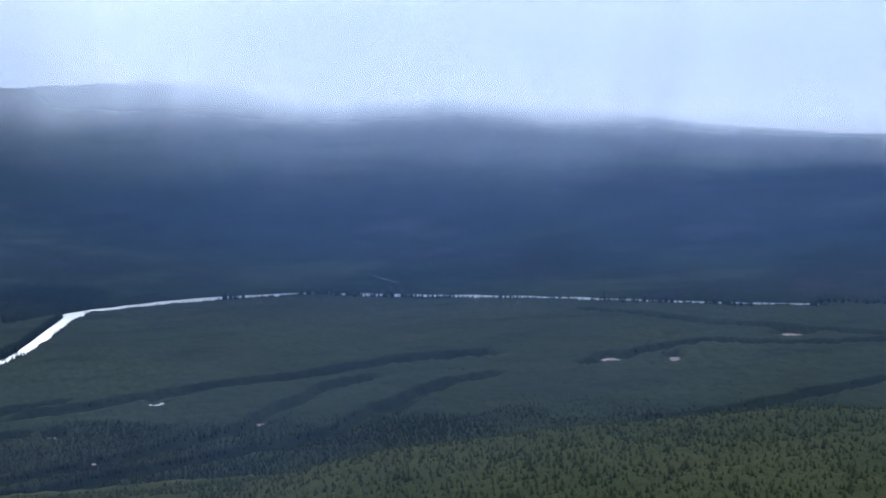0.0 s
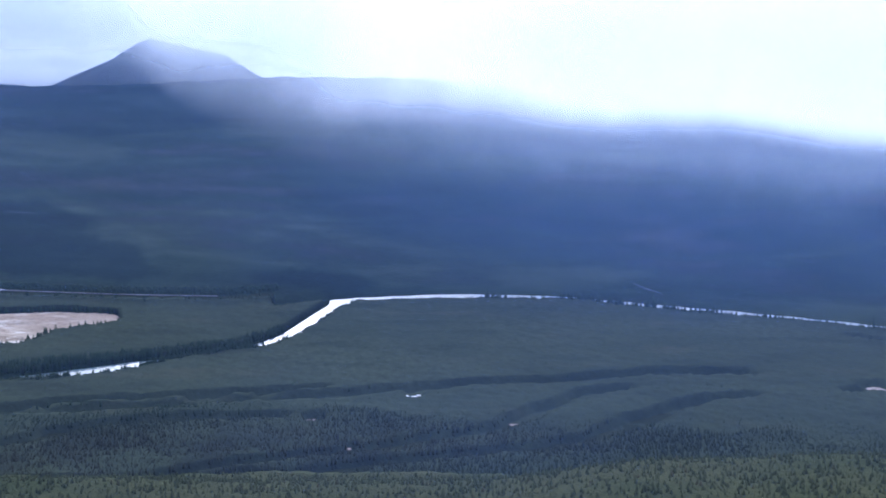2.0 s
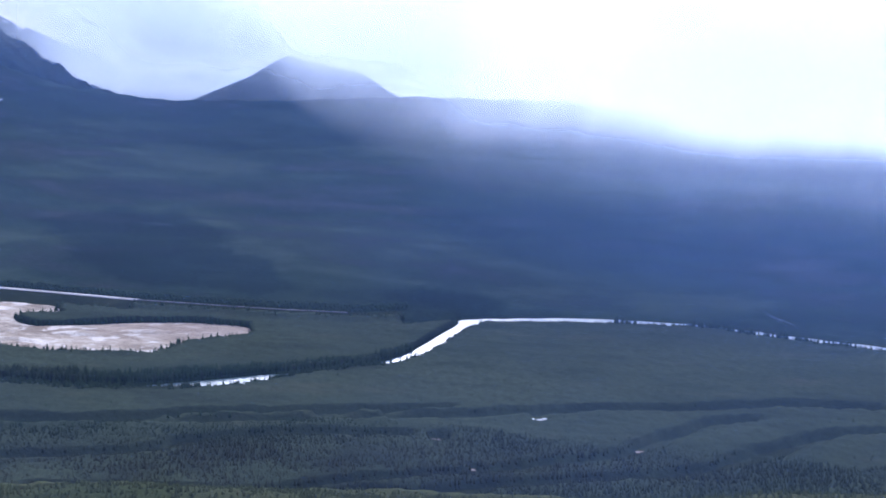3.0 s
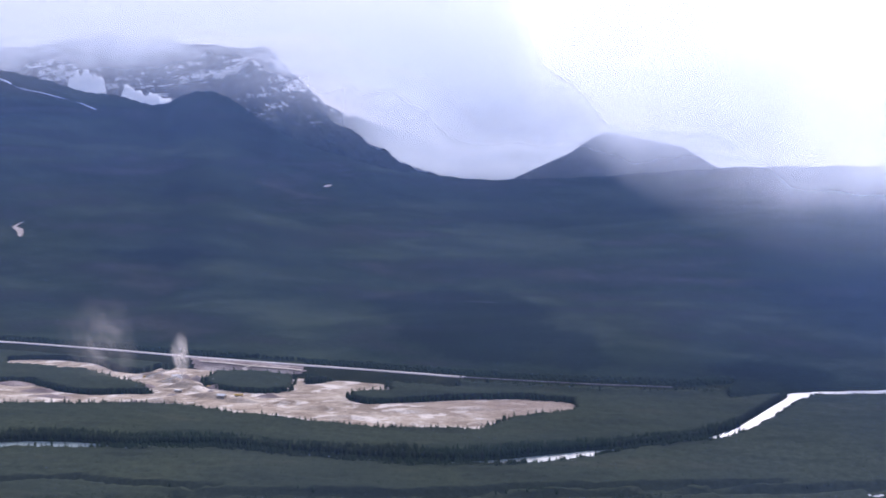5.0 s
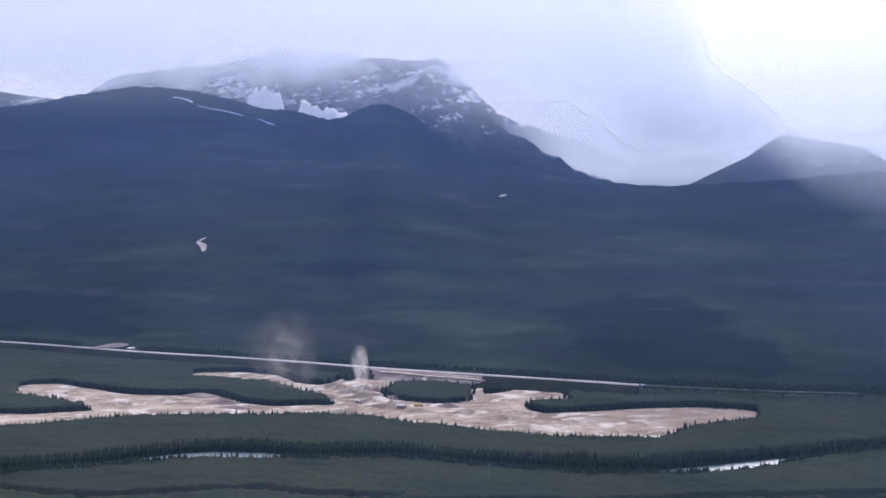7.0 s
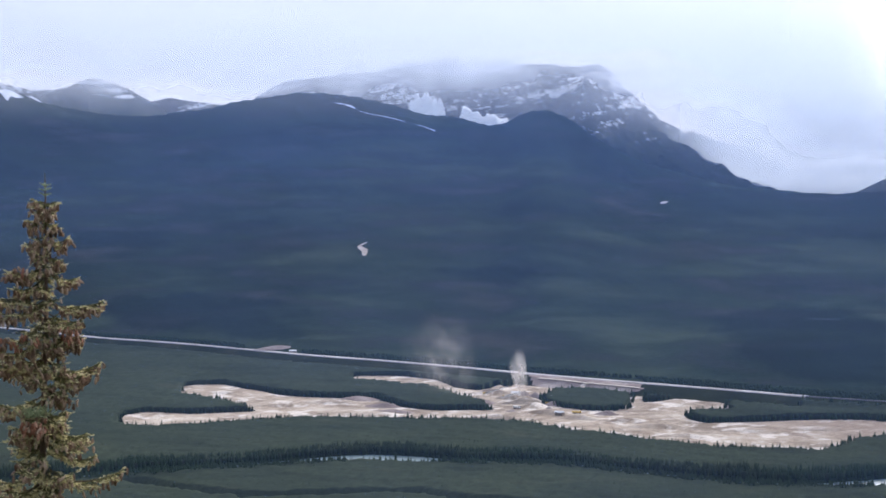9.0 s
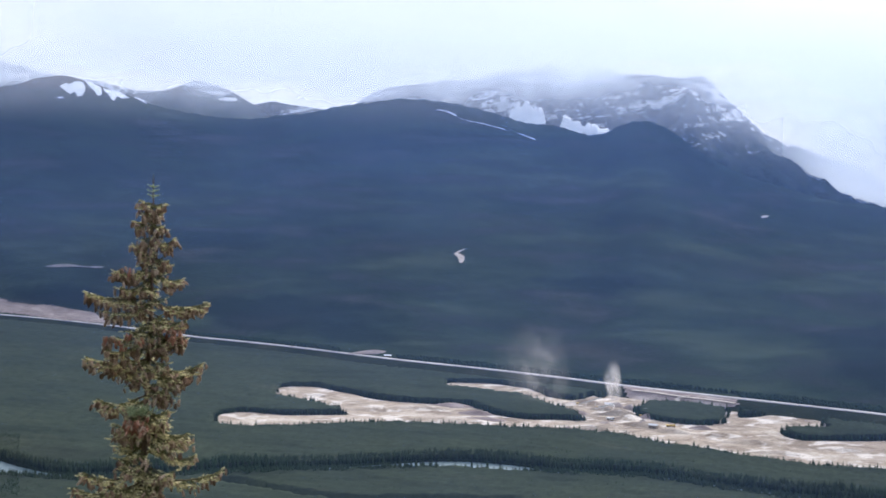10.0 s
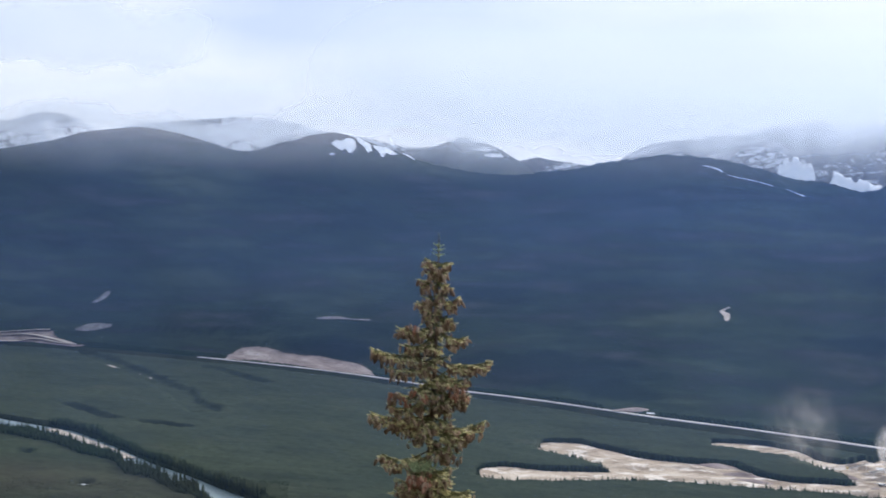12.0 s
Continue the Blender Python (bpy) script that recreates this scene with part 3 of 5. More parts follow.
mountain("mountain", [(21.5, 1.2), (22.8, 2.45), (23.8, 3.02), (24.4, 3.28), (24.8, 3.4), (25.2, 3.42), (25.9, 3.14), (26.6, 2.95), (27.3, 2.3), (28.2, 1.4)], 4400, 150, slope_mat,
         "wooded hill with a snowy top behind the ridge", 0.7, 1.2, 8, 44)
# old snow lying below the cliffs
def snow_patch(az0, az1, el_top, el_bot, seed):
    n, k = 15, 41
    v = []
    for i in range(n):
        for j in range(k):
            s, h = j / (k - 1), i / (n - 1)
            az = az0 + (az1 - az0) * s
            ragged = 0.30 * float(fbm(np.array(s * 11.0 + seed * 5), np.array(seed * 3.0), 1.0, 4, seed + 3)) + 0.22 * abs((s * (3.3 + 4 * seed)) % 1 - 0.5)
            slope = (el_top - el_bot) * (1 - 0.45 * s * seed)
            el = el_bot + slope * h * (0.72 + ragged * 0.6) * min(1, 0.35 + 5 * s, 0.45 + 4 * (1 - s))
            top = EYE + PEAK_R * math.tan(radians(float(np.interp(az, [p[0] for p in PEAK], [p[1] for p in PEAK]))))
            z = EYE + PEAK_R * 0.93 * math.tan(radians(el))
            r = PEAK_R - (top - 150) / 0.62 * max((top - z) / (top - 150), 0.0) ** (1 / 0.9) - 66
            w = bearing(az, 0)
            v.append((w.x * r, w.y * r, EYE + r * math.tan(radians(el))))
    f = [(i * k + j, i * k + j + 1, (i + 1) * k + j + 1, (i + 1) * k + j) for i in range(n - 1) for j in range(k - 1)]
    ob = fill("snowfield", v, f, old_snow, shade=True)
    so = ob.modifiers.new("depth", "SOLIDIFY")
    so.thickness = 6
    tagged(ob, "white snowfield below the cliffs of the mountain", "snow", "snowfields", "structure")


snow_patch(14.25, 12.9, 3.12, 1.75, 0)
snow_patch(12.6, 10.4, 2.70, 1.35, 1)


# ---------------------------------------------------------------- river, gravel pit, clearings
NEAR_BANK = [(955, 1256), (878, 1331), (801, 1408), (750, 1468), (659, 1541), (611, 1577), (564, 1622), (465, 1645), (384, 1642), (342, 1640), (326, 1618),
             (302, 1572), (268, 1490), (237, 1424), (208, 1374), (172, 1354), (121, 1315), (94, 1287), (39, 1249), (-11, 1242), (-63, 1245), (-117, 1262),
             (-173, 1284), (-213, 1301), (-285, 1290), (-380, 1286), (-455, 1248), (-535, 1201), (-572, 1176), (-650, 1135), (-742, 1145), (-822, 1207),
             (-863, 1227), (-924, 1278), (-955, 1285), (-1013, 1341), (-1084, 1377), (-1148, 1418), (-1261, 1457), (-1460, 1510)]
FAR_BANK = [(1007, 1323), (924, 1400), (843, 1481), (789, 1545), (694, 1622), (643, 1660), (594, 1708), (488, 1728), (405, 1729), (330, 1702), (315, 1642),
            (284, 1568), (252, 1491), (227, 1438), (186, 1381), (123, 1338), (98, 1328), (42, 1294), (-11, 1268), (-64, 1271), (-118, 1288), (-174, 1310),
            (-215, 1327), (-285, 1318), (-328, 1334), (-389, 1332), (-461, 1277), (-542, 1225), (-584, 1199), (-668, 1164), (-791, 1237), (-832, 1264), (-908, 1318),
            (-980, 1363), (-1070, 1431), (-1153, 1489), (-1210, 1526), (-1246, 1540), (-1364, 1577), (-1540, 1640)]
NEAR_BANK = [(a[0] + 0.12 * (b[0] - a[0]), a[1] + 0.12 * (b[1] - a[1])) if k < 7 else a for k, (a, b) in enumerate(zip(NEAR_BANK, FAR_BANK + FAR_BANK[-1:]))]
NEAR_BANK = [(x * (1 + 26 / math.hypot(x, y)), y * (1 + 26 / math.hypot(x, y))) if x < -800 else (x, y) for x, y in NEAR_BANK]
# outline of the gravel pit, and the wooded island left standing in it
PIT_NEAR = [(-652, 1444), (-615, 1435), (-577, 1454), (-536, 1486), (-503, 1507), (-459, 1516), (-404, 1522), (-360, 1527), (-310, 1527), (-269, 1515),
            (-220, 1479), (-176, 1457), (-132, 1427), (-96, 1413), (-31, 1406), (3, 1407), (18, 1432), (28, 1465), (54, 1485), (88, 1514)]
PIT_FAR = [(92, 1584), (42, 1604), (-13, 1595), (-68, 1571), (-106, 1562), (-124, 1583), (-130, 1615), (-120, 1628), (-91, 1635),
           (-96, 1695), (-136, 1737), (-158, 1710), (-180, 1692), (-191, 1809), (-248, 1835), (-303, 1847), (-331, 1850)]
PIT_STRIP = [(-341, 1788), (-354, 1809), (-363, 1759), (-400, 1780), (-433, 1836), (-482, 1867), (-538, 1861), (-521, 1803), (-475, 1789),
             (-424, 1768), (-390, 1716), (-342, 1654), (-322, 1615)]
PIT_ARM = [(-345, 1606), (-383, 1600), (-417, 1617), (-462, 1671), (-507, 1672), (-561, 1680), (-614, 1719), (-671, 1761), (-707, 1746),
           (-679, 1664), (-643, 1637), (-608, 1612), (-580, 1590), (-562, 1566), (-575, 1556), (-621, 1536), (-668, 1543), (-682, 1512)]
PIT = PIT_NEAR + PIT_FAR + PIT_STRIP + PIT_ARM
PIT_ISLAND = [(-290, 1700), (-280, 1660), (-240, 1625), (-206, 1620), (-186, 1640), (-192, 1740), (-210, 1756), (-253, 1768), (-285, 1764)]
# bare gravel at the foot of the far slope, as bearing and angle from the lookout
SAND_FAR = [ground_at(a, e) for a, e in ((33.35, -4.51), (32.27, -4.58), (30.89, -4.72), (29.5, -4.90), (28.07, -5.03), (28.22, -4.86), (28.52, -4.67), (29.31, -4.52), (30.11, -4.38),
            (30.9, -4.35), (31.59, -4.2), (31.89, -4.09), (32.68, -4.11), (33.16, -4.38))]
DELTA = [ground_at(a, e) for a, e in ((42.0, -3.96), (40.91, -3.93), (39.79, -3.97), (38.47, -4.14), (38.13, -4.1), (38.85, -3.87), (39.13, -3.78), (39.14, -3.6), (39.89, -3.55), (40.91, -3.67), (42.0, -3.65))]
# old channels and cut lines through the forest: line, half-width
GAPS = [
    ([(-200, 1105), (-10, 1111), (65, 1120), (144, 1134), (228, 1145), (318, 1167), (412, 1179), (480, 1195), (569, 1198)], 13),
    ([(-120, 1000), (-9, 1018), (11, 1031), (33, 1056), (62, 1074), (111, 1081), (169, 1082)], 10),
    ([(209, 975), (259, 1000), (293, 1012), (323, 1035), (354, 1068), (401, 1119), (447, 1147)], 9.5),
    ([(20, 913), (117, 919), (170, 919), (201, 938), (261, 952), (309, 964), (362, 986), (396, 1013), (427, 1040), (488, 1092), (536, 1107)], 11),
    ([(-60, 934), (29, 926), (73, 929), (129, 956), (180, 971), (232, 979)], 7),
    ([(622, 1112), (697, 1141), (759, 1151), (809, 1101), (883, 1070)], 9),
    ([(764, 1364), (794, 1299), (822, 1219), (862, 1173), (901, 1093)], 9),
    ([(556, 911), (620, 906), (696, 921), (774, 939)], 8),
    ([(-1920, 2450), (-1632, 2201), (-1409, 1999), (-1247, 1821), (-1180, 1750)], 20),
    ([(-1556, 2322), (-1435, 2223), (-1331, 2141)], 14), ([(-1172, 1617), (-1107, 1600)], 10), ([(-1377, 1724), (-1226, 1622)], 10),
    ([(-411, 1120), (-355, 1139), (-299, 1162), (-244, 1138), (-186, 1135)], 7),
    ([(-127, 1110), (-49, 1123), (30, 1145), (110, 1157), (219, 1178)], 7), ([(-520, 1169), (-476, 1144), (-429, 1128), (-388, 1125)], 7),
]
CLEARINGS = [(285, 1147, 8, 16), (198, 1083, 9, 16), (332, 1054, 4.5, 10), (206, 998, 4.5, 10), (661, 1138, 18, 28), (706, 1116, 10, 28),
             (854, 1160, 22, 30), (-945, 1203, 12, 20), (-1128, 1340, 12, 22)]       # x, y, half-width, half-depth


def flat_patch(name, outline, z, material, label, category, kind="structure", round_off=10.0):
    p = curve_points(list(outline) + [outline[0]], round_off)[:-1]
    p = p + np.stack([fbm(p[:, 0], p[:, 1], 22, 3, 70), fbm(p[:, 0], p[:, 1], 22, 3, 80)], -1) * 3.5
    tris = tessellate_polygon([[Vector((x, y, 0)) for x, y in p]])
    n = len(p)
    v = [(x, y, z) for x, y in p] + [(x, y, z - 1.5) for x, y in p]
    f = [tuple(t) for t in tris] + [(i, (i + 1) % n, n + (i + 1) % n, n + i) for i in range(n)]
    return tagged(fill(name, v, f, material), label, category, kind=kind)


def ribbon(name, line, half, lift, material, label, category, kind="structure"):
    """A strip that follows the ground along a line."""
    p = curve_points(line, 10.0)
    d = np.gradient(p, axis=0)
    d /= np.linalg.norm(d, axis=1)[:, None]
    side = np.stack([-d[:, 1], d[:, 0]], -1)
    w = half * (1 + 0.15 * fbm(p[:, 0], p[:, 1], 60, 3, 12))[:, None]
    z = height(p[:, 0], p[:, 1]) + lift
    rows = [np.column_stack([p + side * w * s, z + dz]) for s, dz in ((-1.15, -0.8), (-1, 0), (1, 0), (1.15, -0.8))]
    n = len(p)
    v = np.vstack(rows)
    f = [(k * n + i, k * n + i + 1, (k + 1) * n + i + 1, (k + 1) * n + i) for k in range(3) for i in range(n - 1)]
    return tagged(fill(name, v, f, material), label, category, kind=kind)


def drape(name, outline, lift, cell, material, label, category):
    """A patch that lies on the ground, in small cells."""
    o = np.array(outline, float)
    xs, ys = np.arange(o[:, 0].min(), o[:, 0].max(), cell), np.arange(o[:, 1].min(), o[:, 1].max(), cell)
    cx, cy = (g.ravel() for g in np.meshgrid(xs, ys))
    wob = min(7.0, cell) * fbm(cx, cy, 30, 3, 15)
    ok = inside(outline, cx + cell / 2 + wob, cy + cell / 2 - wob)
    seen, v, f = {}, [], []
    for x, y in zip(cx[ok], cy[ok]):
        quad = []
        for dx, dy in ((0, 0), (cell, 0), (cell, cell), (0, cell)):
            key = (round(x + dx, 2), round(y + dy, 2))
            if key not in seen:
                seen[key] = len(v)
                v.append(key)
            quad.append(seen[key])
        f.append(quad)
    a = np.array(v)
    z = height(a[:, 0], a[:, 1]) + lift
    ob = fill(name, np.column_stack([a, z]), f, material, shade=True)
    return tagged(ob, label, category, kind="structure")


far_c, near_c = curve_points(FAR_BANK, 14), curve_points(NEAR_BANK, 14)
RIVER = [tuple(p) for p in far_c] + [tuple(p) for p in near_c[::-1]]
tris = tessellate_polygon([[Vector((x, y, 0)) for x, y in RIVER]])
river = fill("river", [(x, y, 1.2) for x, y in RIVER], tris, river_water)
tagged(river, "pale glacial river winding through conifer forest", "river", kind="structure")

flat_patch("gravel_pit", PIT, 1.6, pale_gravel, "open gravel pit of pale trampled sand", "gravel pit")
drape("gravel_bank", SAND_FAR, 2.0, 5.0, pink_gravel, "bare pinkish gravel bank below the far slope", "gravel bank")
drape("gravel_flat", DELTA, 2.0, 5.0, pink_gravel, "braided pale gravel flat of the river", "gravel bank")

for arm in (((42.5, -3.66), (40.9, -3.66), (39.9, -3.58), (39.2, -3.56)), ((42.5, -3.98), (40.9, -3.95), (39.8, -3.88), (38.9, -4.0), (38.4, -4.06)), ((40.9, -3.74), (40.0, -3.72), (39.2, -3.86), (38.5, -4.03))):
    ribbon("braid", [ground_at(a, e) for a, e in arm], 7.5, 3.4, white_track, "pale dry braid of the river on its gravel flat", "gravel bank")
road_line = [(-math.sin(radians(a)) * (r + 2), math.cos(radians(a)) * (r + 2)) for a, r in
             ((a, float(foot_r(a))) for a in (0.4, 1.2, 2, 5, 8, 10, 12.5, 15, 18, 21, 23, 25, 26.5, 28, 30, 32, 33.4, 34.2))]
ribbon("road", road_line, 4.6, 1.2, road_grey, "straight pale highway along the foot of the far slope", "road")
lane = [(-math.sin(radians(a)) * (foot_r(a) + 2), math.cos(radians(a)) * (foot_r(a) + 2)) for a in (-6.9, -5.5, -4, -2, -0.5, 0.45)]
ribbon("lane", lane, 1.3, 1.2, pale_scree, "narrow lane half hidden by conifers beside the river", "road")
ribbon("gravel_bar", [ground_at(a, e) for a, e in ((39.2, -6.95), (38.4, -7.2), (37.6, -7.52), (36.9, -7.80), (36.5, -7.98))], 6.5, 2.2, white_track, "whitish gravel bar along the near edge of the river", "gravel bank")
YARD = [tuple((bearing(a) * float(foot_r(a) + d))[:2]) for a, d in ((10.0, -7), (9.0, -7), (8.0, -7), (7.0, -7), (6.1, -7), (6.0, -28), (6.7, -44), (8.0, -50), (9.2, -52), (9.9, -40))]
drape("yard", YARD, 1.0, 4.0, pink_gravel, "pale gravel yard between road and pit", "yard")


ribbon("track", [ground_at(a, e) for a, e in ((9.7, -7.20), (8.9, -7.26), (7.9, -7.36), (6.9, -7.46), (6.15, -7.55))], 2.6, 1.6, white_track, "whitish service lane beside the highway", "track")
ribbon("track", [ground_at(a, e) for a, e in ((7.75, -7.34), (8.10, -7.42), (8.12, -7.52), (7.85, -7.58), (7.45, -7.60))], 2.8, 1.7, white_track, "whitish hooked track through the yard", "track")
for cx, cy, w, d in CLEARINGS:
    turn = math.atan2(-cx, cy)
    ring = [(cx + math.cos(turn) * math.cos(a) * w * 0.42 - math.sin(turn) * math.sin(a) * d * 0.42, cy + math.sin(turn) * math.cos(a) * w * 0.42 + math.cos(turn) * math.sin(a) * d * 0.42)
            for a in (k * math.pi / 8 for k in range(16))]
    drape("bare_patch", ring, 1.5, 3.0, pink_gravel, "bare pale patch of ground in a forest clearing", "clearing")


# bare scars high on the wooded slope
def scar(places, half, material, label):
    pts = [ground_at(a, e) for a, e in places]
    p = curve_points(pts, 8.0)
    d = np.gradient(p, axis=0)
    d /= np.linalg.norm(d, axis=1)[:, None] + 1e-9
    side = np.stack([-d[:, 1], d[:, 0]], -1)
    w = (half * (0.8 + 0.5 * fbm(p[:, 0], p[:, 1], 30, 3, 9)))[:, None] * np.sin(np.linspace(0.35, math.pi - 0.35, len(p)))[:, None]
    rows = [p - side * w, p, p + side * w]
    v = [(x, y, float(height(x, y)) + 1.6) for r in rows for x, y in r]
    n = len(p)
    f = [(k * n + i, k * n + i + 1, (k + 1) * n + i + 1, (k + 1) * n + i) for k in range(2) for i in range(n - 1)]
    ob = fill("bare_scar" if material is not old_snow else "snow_streak", v, f, material)
    tagged(ob, label, "snow" if material is old_snow else "scar", kind="structure")


scar([(15.70, -2.36), (15.98, -2.50), (15.80, -2.64), (15.80, -2.84)], 6, white_track, "pale zigzag scar in the forest of the far slope")
scar([(5.15, -1.02), (5.4, -1.09)], 6, white_track, "small pale scar in the forest of the far slope")
scar([(30.15, -3.06), (29.2, -3.04), (28.25, -3.09)], 15, pale_scree, "long pale clearing in the forest of the far slope")
scar([(0.4, -5.09), (-0.1, -5.09), (-0.7, -5.13)], 4, faint_scree, "faint bare patch in the forest of the far slope")
scar([(37.85, -2.62), (37.5, -2.42), (37.3, -2.2)], 9, pale_scree, "pale rockfall on the far slope")
scar([(38.4, -3.52), (37.8, -3.45), (37.2, -3.41)], 9, pale_scree, "thin pale strip of gravel on the far slope")
scar([(37.5, -4.72), (37.2, -4.80), (36.9, -4.86)], 9, pale_gravel, "pale gravel bar beside a dark creek line")
scar([(36.25, -5.06), (36.0, -5.15), (35.8, -5.22)], 6, pale_gravel, "pale gravel bar beside a dark creek line")
SNOW_HILL = [[ground_at(a, e) for a, e in line] for line in (
    ((29.72, 3.06), (29.54, 3.22), (29.40, 3.16), (29.30, 3.25), (29.07, 3.28), (28.92, 3.24), (28.86, 3.00), (29.00, 2.80), (29.14, 2.76), (29.22, 2.92), (29.36, 2.84), (29.50, 2.92)),
    ((28.88, 3.30), (28.60, 3.22), (28.36, 3.10), (28.30, 2.86), (28.44, 2.80), (28.58, 2.98), (28.74, 3.12)),
    ((28.28, 3.08), (28.05, 3.04), (27.80, 3.00), (27.60, 2.88), (27.40, 2.77), (27.62, 2.72), (27.80, 2.78), (27.92, 2.66), (28.02, 2.74), (28.10, 2.90), (28.22, 2.94)))]
for edge in SNOW_HILL:
    drape("snow_patch", edge, 1.6, 3.5, old_snow, "ragged white patch of late snow below a rounded summit", "snow")
# late snow in the gullies below the crest
for line, half in (([(16.75, 2.53), (16.45, 2.50), (16.2, 2.44)], 3), ([(16.4, 2.45), (16.2, 2.42), (16.05, 2.33)], 4.5), ([(15.9, 2.24), (15.5, 2.14), (15.1, 2.08)], 2.2), ([(15.3, 2.11), (14.8, 2.00), (14.31, 1.87)], 3),
                   ([(13.9, 1.75), (13.7, 1.70), (13.5, 1.62)], 1.6), ([(13.6, 1.65), (13.4, 1.58), (13.25, 1.52)], 2.2),
                   ([(27.2, 2.80), (27.0, 2.70), (26.8, 2.58)], 4), ([(29.8, 2.72), (29.7, 2.72), (29.6, 2.72)], 4)):
    scar(line, half, old_snow, "thin streak of late snow below the ridge")
scar([(-21.6, -7.15), (-22.2, -7.35), (-22.6, -7.5)], 3, faint_scree, "pale track climbing the far slope")


# ---------------------------------------------------------------- forest
def open_ground(x, y):
    """Where no tree grows."""
    bare = inside(RIVER, x, y)
    bare |= inside(PIT, x, y) & ~inside(PIT_ISLAND, x, y)
    bare |= inside(SAND_FAR, x, y) | inside(DELTA, x, y)
    az, r = polar(x, y)
    f = foot_r(az)
    bare |= (r > f - np.where(az < 0.8, 24, 46)) & (r < f + 11) & (az > -11)
    bare |= (r > f - 50) & (r < f + 45) & (az > 18.0) & (az < 20.0)
    bare |= (r > f - 58) & (az <= -9)
    return bare


def hollow(x, y):
    """How deep the roof of the forest sinks along old channels and cut lines: 0 to 1."""
    deep = np.zeros(len(x))
    for line, wide in GAPS:
        half = wide * 1.05
        far = [(px * (1 + half / math.hypot(px, py)), py * (1 + half / math.hypot(px, py))) for px, py in line]
        near_it = off_line(far, x, y) + wide * 0.65 * fbm(x, y, 26, 4, 60)
        patchy = 0.92 + 0.5 * fbm(x, y, 60, 2, 64)
        deep = np.maximum(deep, (1 - smooth(0.7 * half, 1.15 * half, near_it)) * np.clip(patchy + 0.15, 0.5, 1))
    for cx, cy, w, d in CLEARINGS:
        ux, uy = cx / math.hypot(cx, cy), cy / math.hypot(cx, cy)
        s, t = (x - cx) * uy - (y - cy) * ux, (x - cx) * ux + (y - cy) * uy
        deep = np.maximum(deep, 1 - smooth(0.55, 1.1, np.hypot(s / w, t / d)))
    return deep


def tree_template(sides, rings, seed):
    """One crown: rings of (height, radius) from the skirt up, closed by a tip."""
    rng = np.random.default_rng(seed)
    v, f = [], []
    for z, rad in rings:
        turn = rng.random() * 0.6
        for k in range(sides):
            a = turn + k * 2 * math.pi / sides
            rr = rad * (0.74 + 0.5 * rng.random())
            v.append((math.cos(a) * rr, math.sin(a) * rr, z + (rng.random() - 0.5) * 0.07))
    v.append(((rng.random() - 0.5) * 0.15, (rng.random() - 0.5) * 0.15, 1.0))
    for n in range(len(rings) - 1):
        for k in range(sides):
            a, b = n * sides + k, n * sides + (k + 1) % sides
            f += [(a, b, b + sides), (a, b + sides, a + sides)]
    top = (len(rings) - 1) * sides
    f += [(top + k, top + (k + 1) % sides, len(v) - 1) for k in range(sides)]
    return np.array(v), np.array(f)


def tiered(sides, tiers, seed):
    """A crown of overlapping skirts of branches."""
    rng = np.random.default_rng(seed)
    v, f = [], []
    for z0, z1, rad in tiers:
        base, turn = len(v), rng.random() * 6.28
        for k in range(sides):
            a = turn + k * 2 * math.pi / sides
            rr = rad * (0.72 + 0.5 * rng.random())
            v.append((math.cos(a) * rr, math.sin(a) * rr, z0 + (rng.random() - 0.5) * 0.06))
        v.append((0, 0, z1))
        f += [(base + k, base + (k + 1) % sides, base + sides) for k in range(sides)]
    return np.array(v), np.array(f)


def stand(cell, keep, seed):
    """Jittered places of trees in the sector that the lookout commands; keep picks among them."""
    rng = np.random.default_rng(seed)
    gx, gy = np.meshgrid(np.arange(-3100, 1950, cell), np.arange(380, 4400, cell))
    x = (gx + (rng.random(gx.shape) - 0.5) * cell * 1.1).ravel()
    y = (gy + (rng.random(gx.shape) - 0.5) * cell * 1.1).ravel()
    az, r = polar(x, y)
    ok = (az > -42.0) & (az < 43.0) & keep(az, r)
    x, y = x[ok], y[ok]
    ok = ~open_ground(x, y) & (hollow(x, y) < 0.25 + 0.3 * rng.random(len(x)))
    return x[ok], y[ok], rng


def plant(name, x, y, rng, h, wide, templates, material, label):
    w = wide * (0.75 + 0.5 * rng.random(len(x)))
    z = height(x, y) - 0.3
    turn = rng.random(len(x)) * 6.28
    which = rng.integers(0, len(templates), len(x))
    vs, fs, start = [], [], 0
    for k, (tv, tf) in enumerate(templates):
        s = which == k
        n = s.sum()
        c, sn = np.cos(turn[s])[:, None], np.sin(turn[s])[:, None]
        px = (tv[None, :, 0] * c - tv[None, :, 1] * sn) * w[s][:, None] + x[s][:, None]
        py = (tv[None, :, 0] * sn + tv[None, :, 1] * c) * w[s][:, None] + y[s][:, None]
        pz = tv[None, :, 2] * h[s][:, None] + z[s][:, None]
        vs.append(np.stack([px, py, pz], -1).reshape(-1, 3))
        fs.append((tf[None] + (np.arange(n) * len(tv))[:, None, None] + start).reshape(-1, 3))
        start += n * len(tv)
    ob = fill_tris(name, np.vstack(vs), np.vstack(fs), material, True)
    return tagged(ob, label, "forest", kind="stuff")


def tallness(x, y, rng, tall, spread=0.3):
    return tall * (1 - spread / 2 + spread * rng.random(len(x))) * (1 + 0.16 * fbm(x, y, 45, 3, 33))


crowns = [tree_template(5, ((0.05, 1.0), (0.87, 0.74)), s) for s in range(8)]
spires = [tiered(5, ((0.04, 0.60, 1.0), (0.36, 1.0, 0.66)), 40 + s) for s in range(8)]
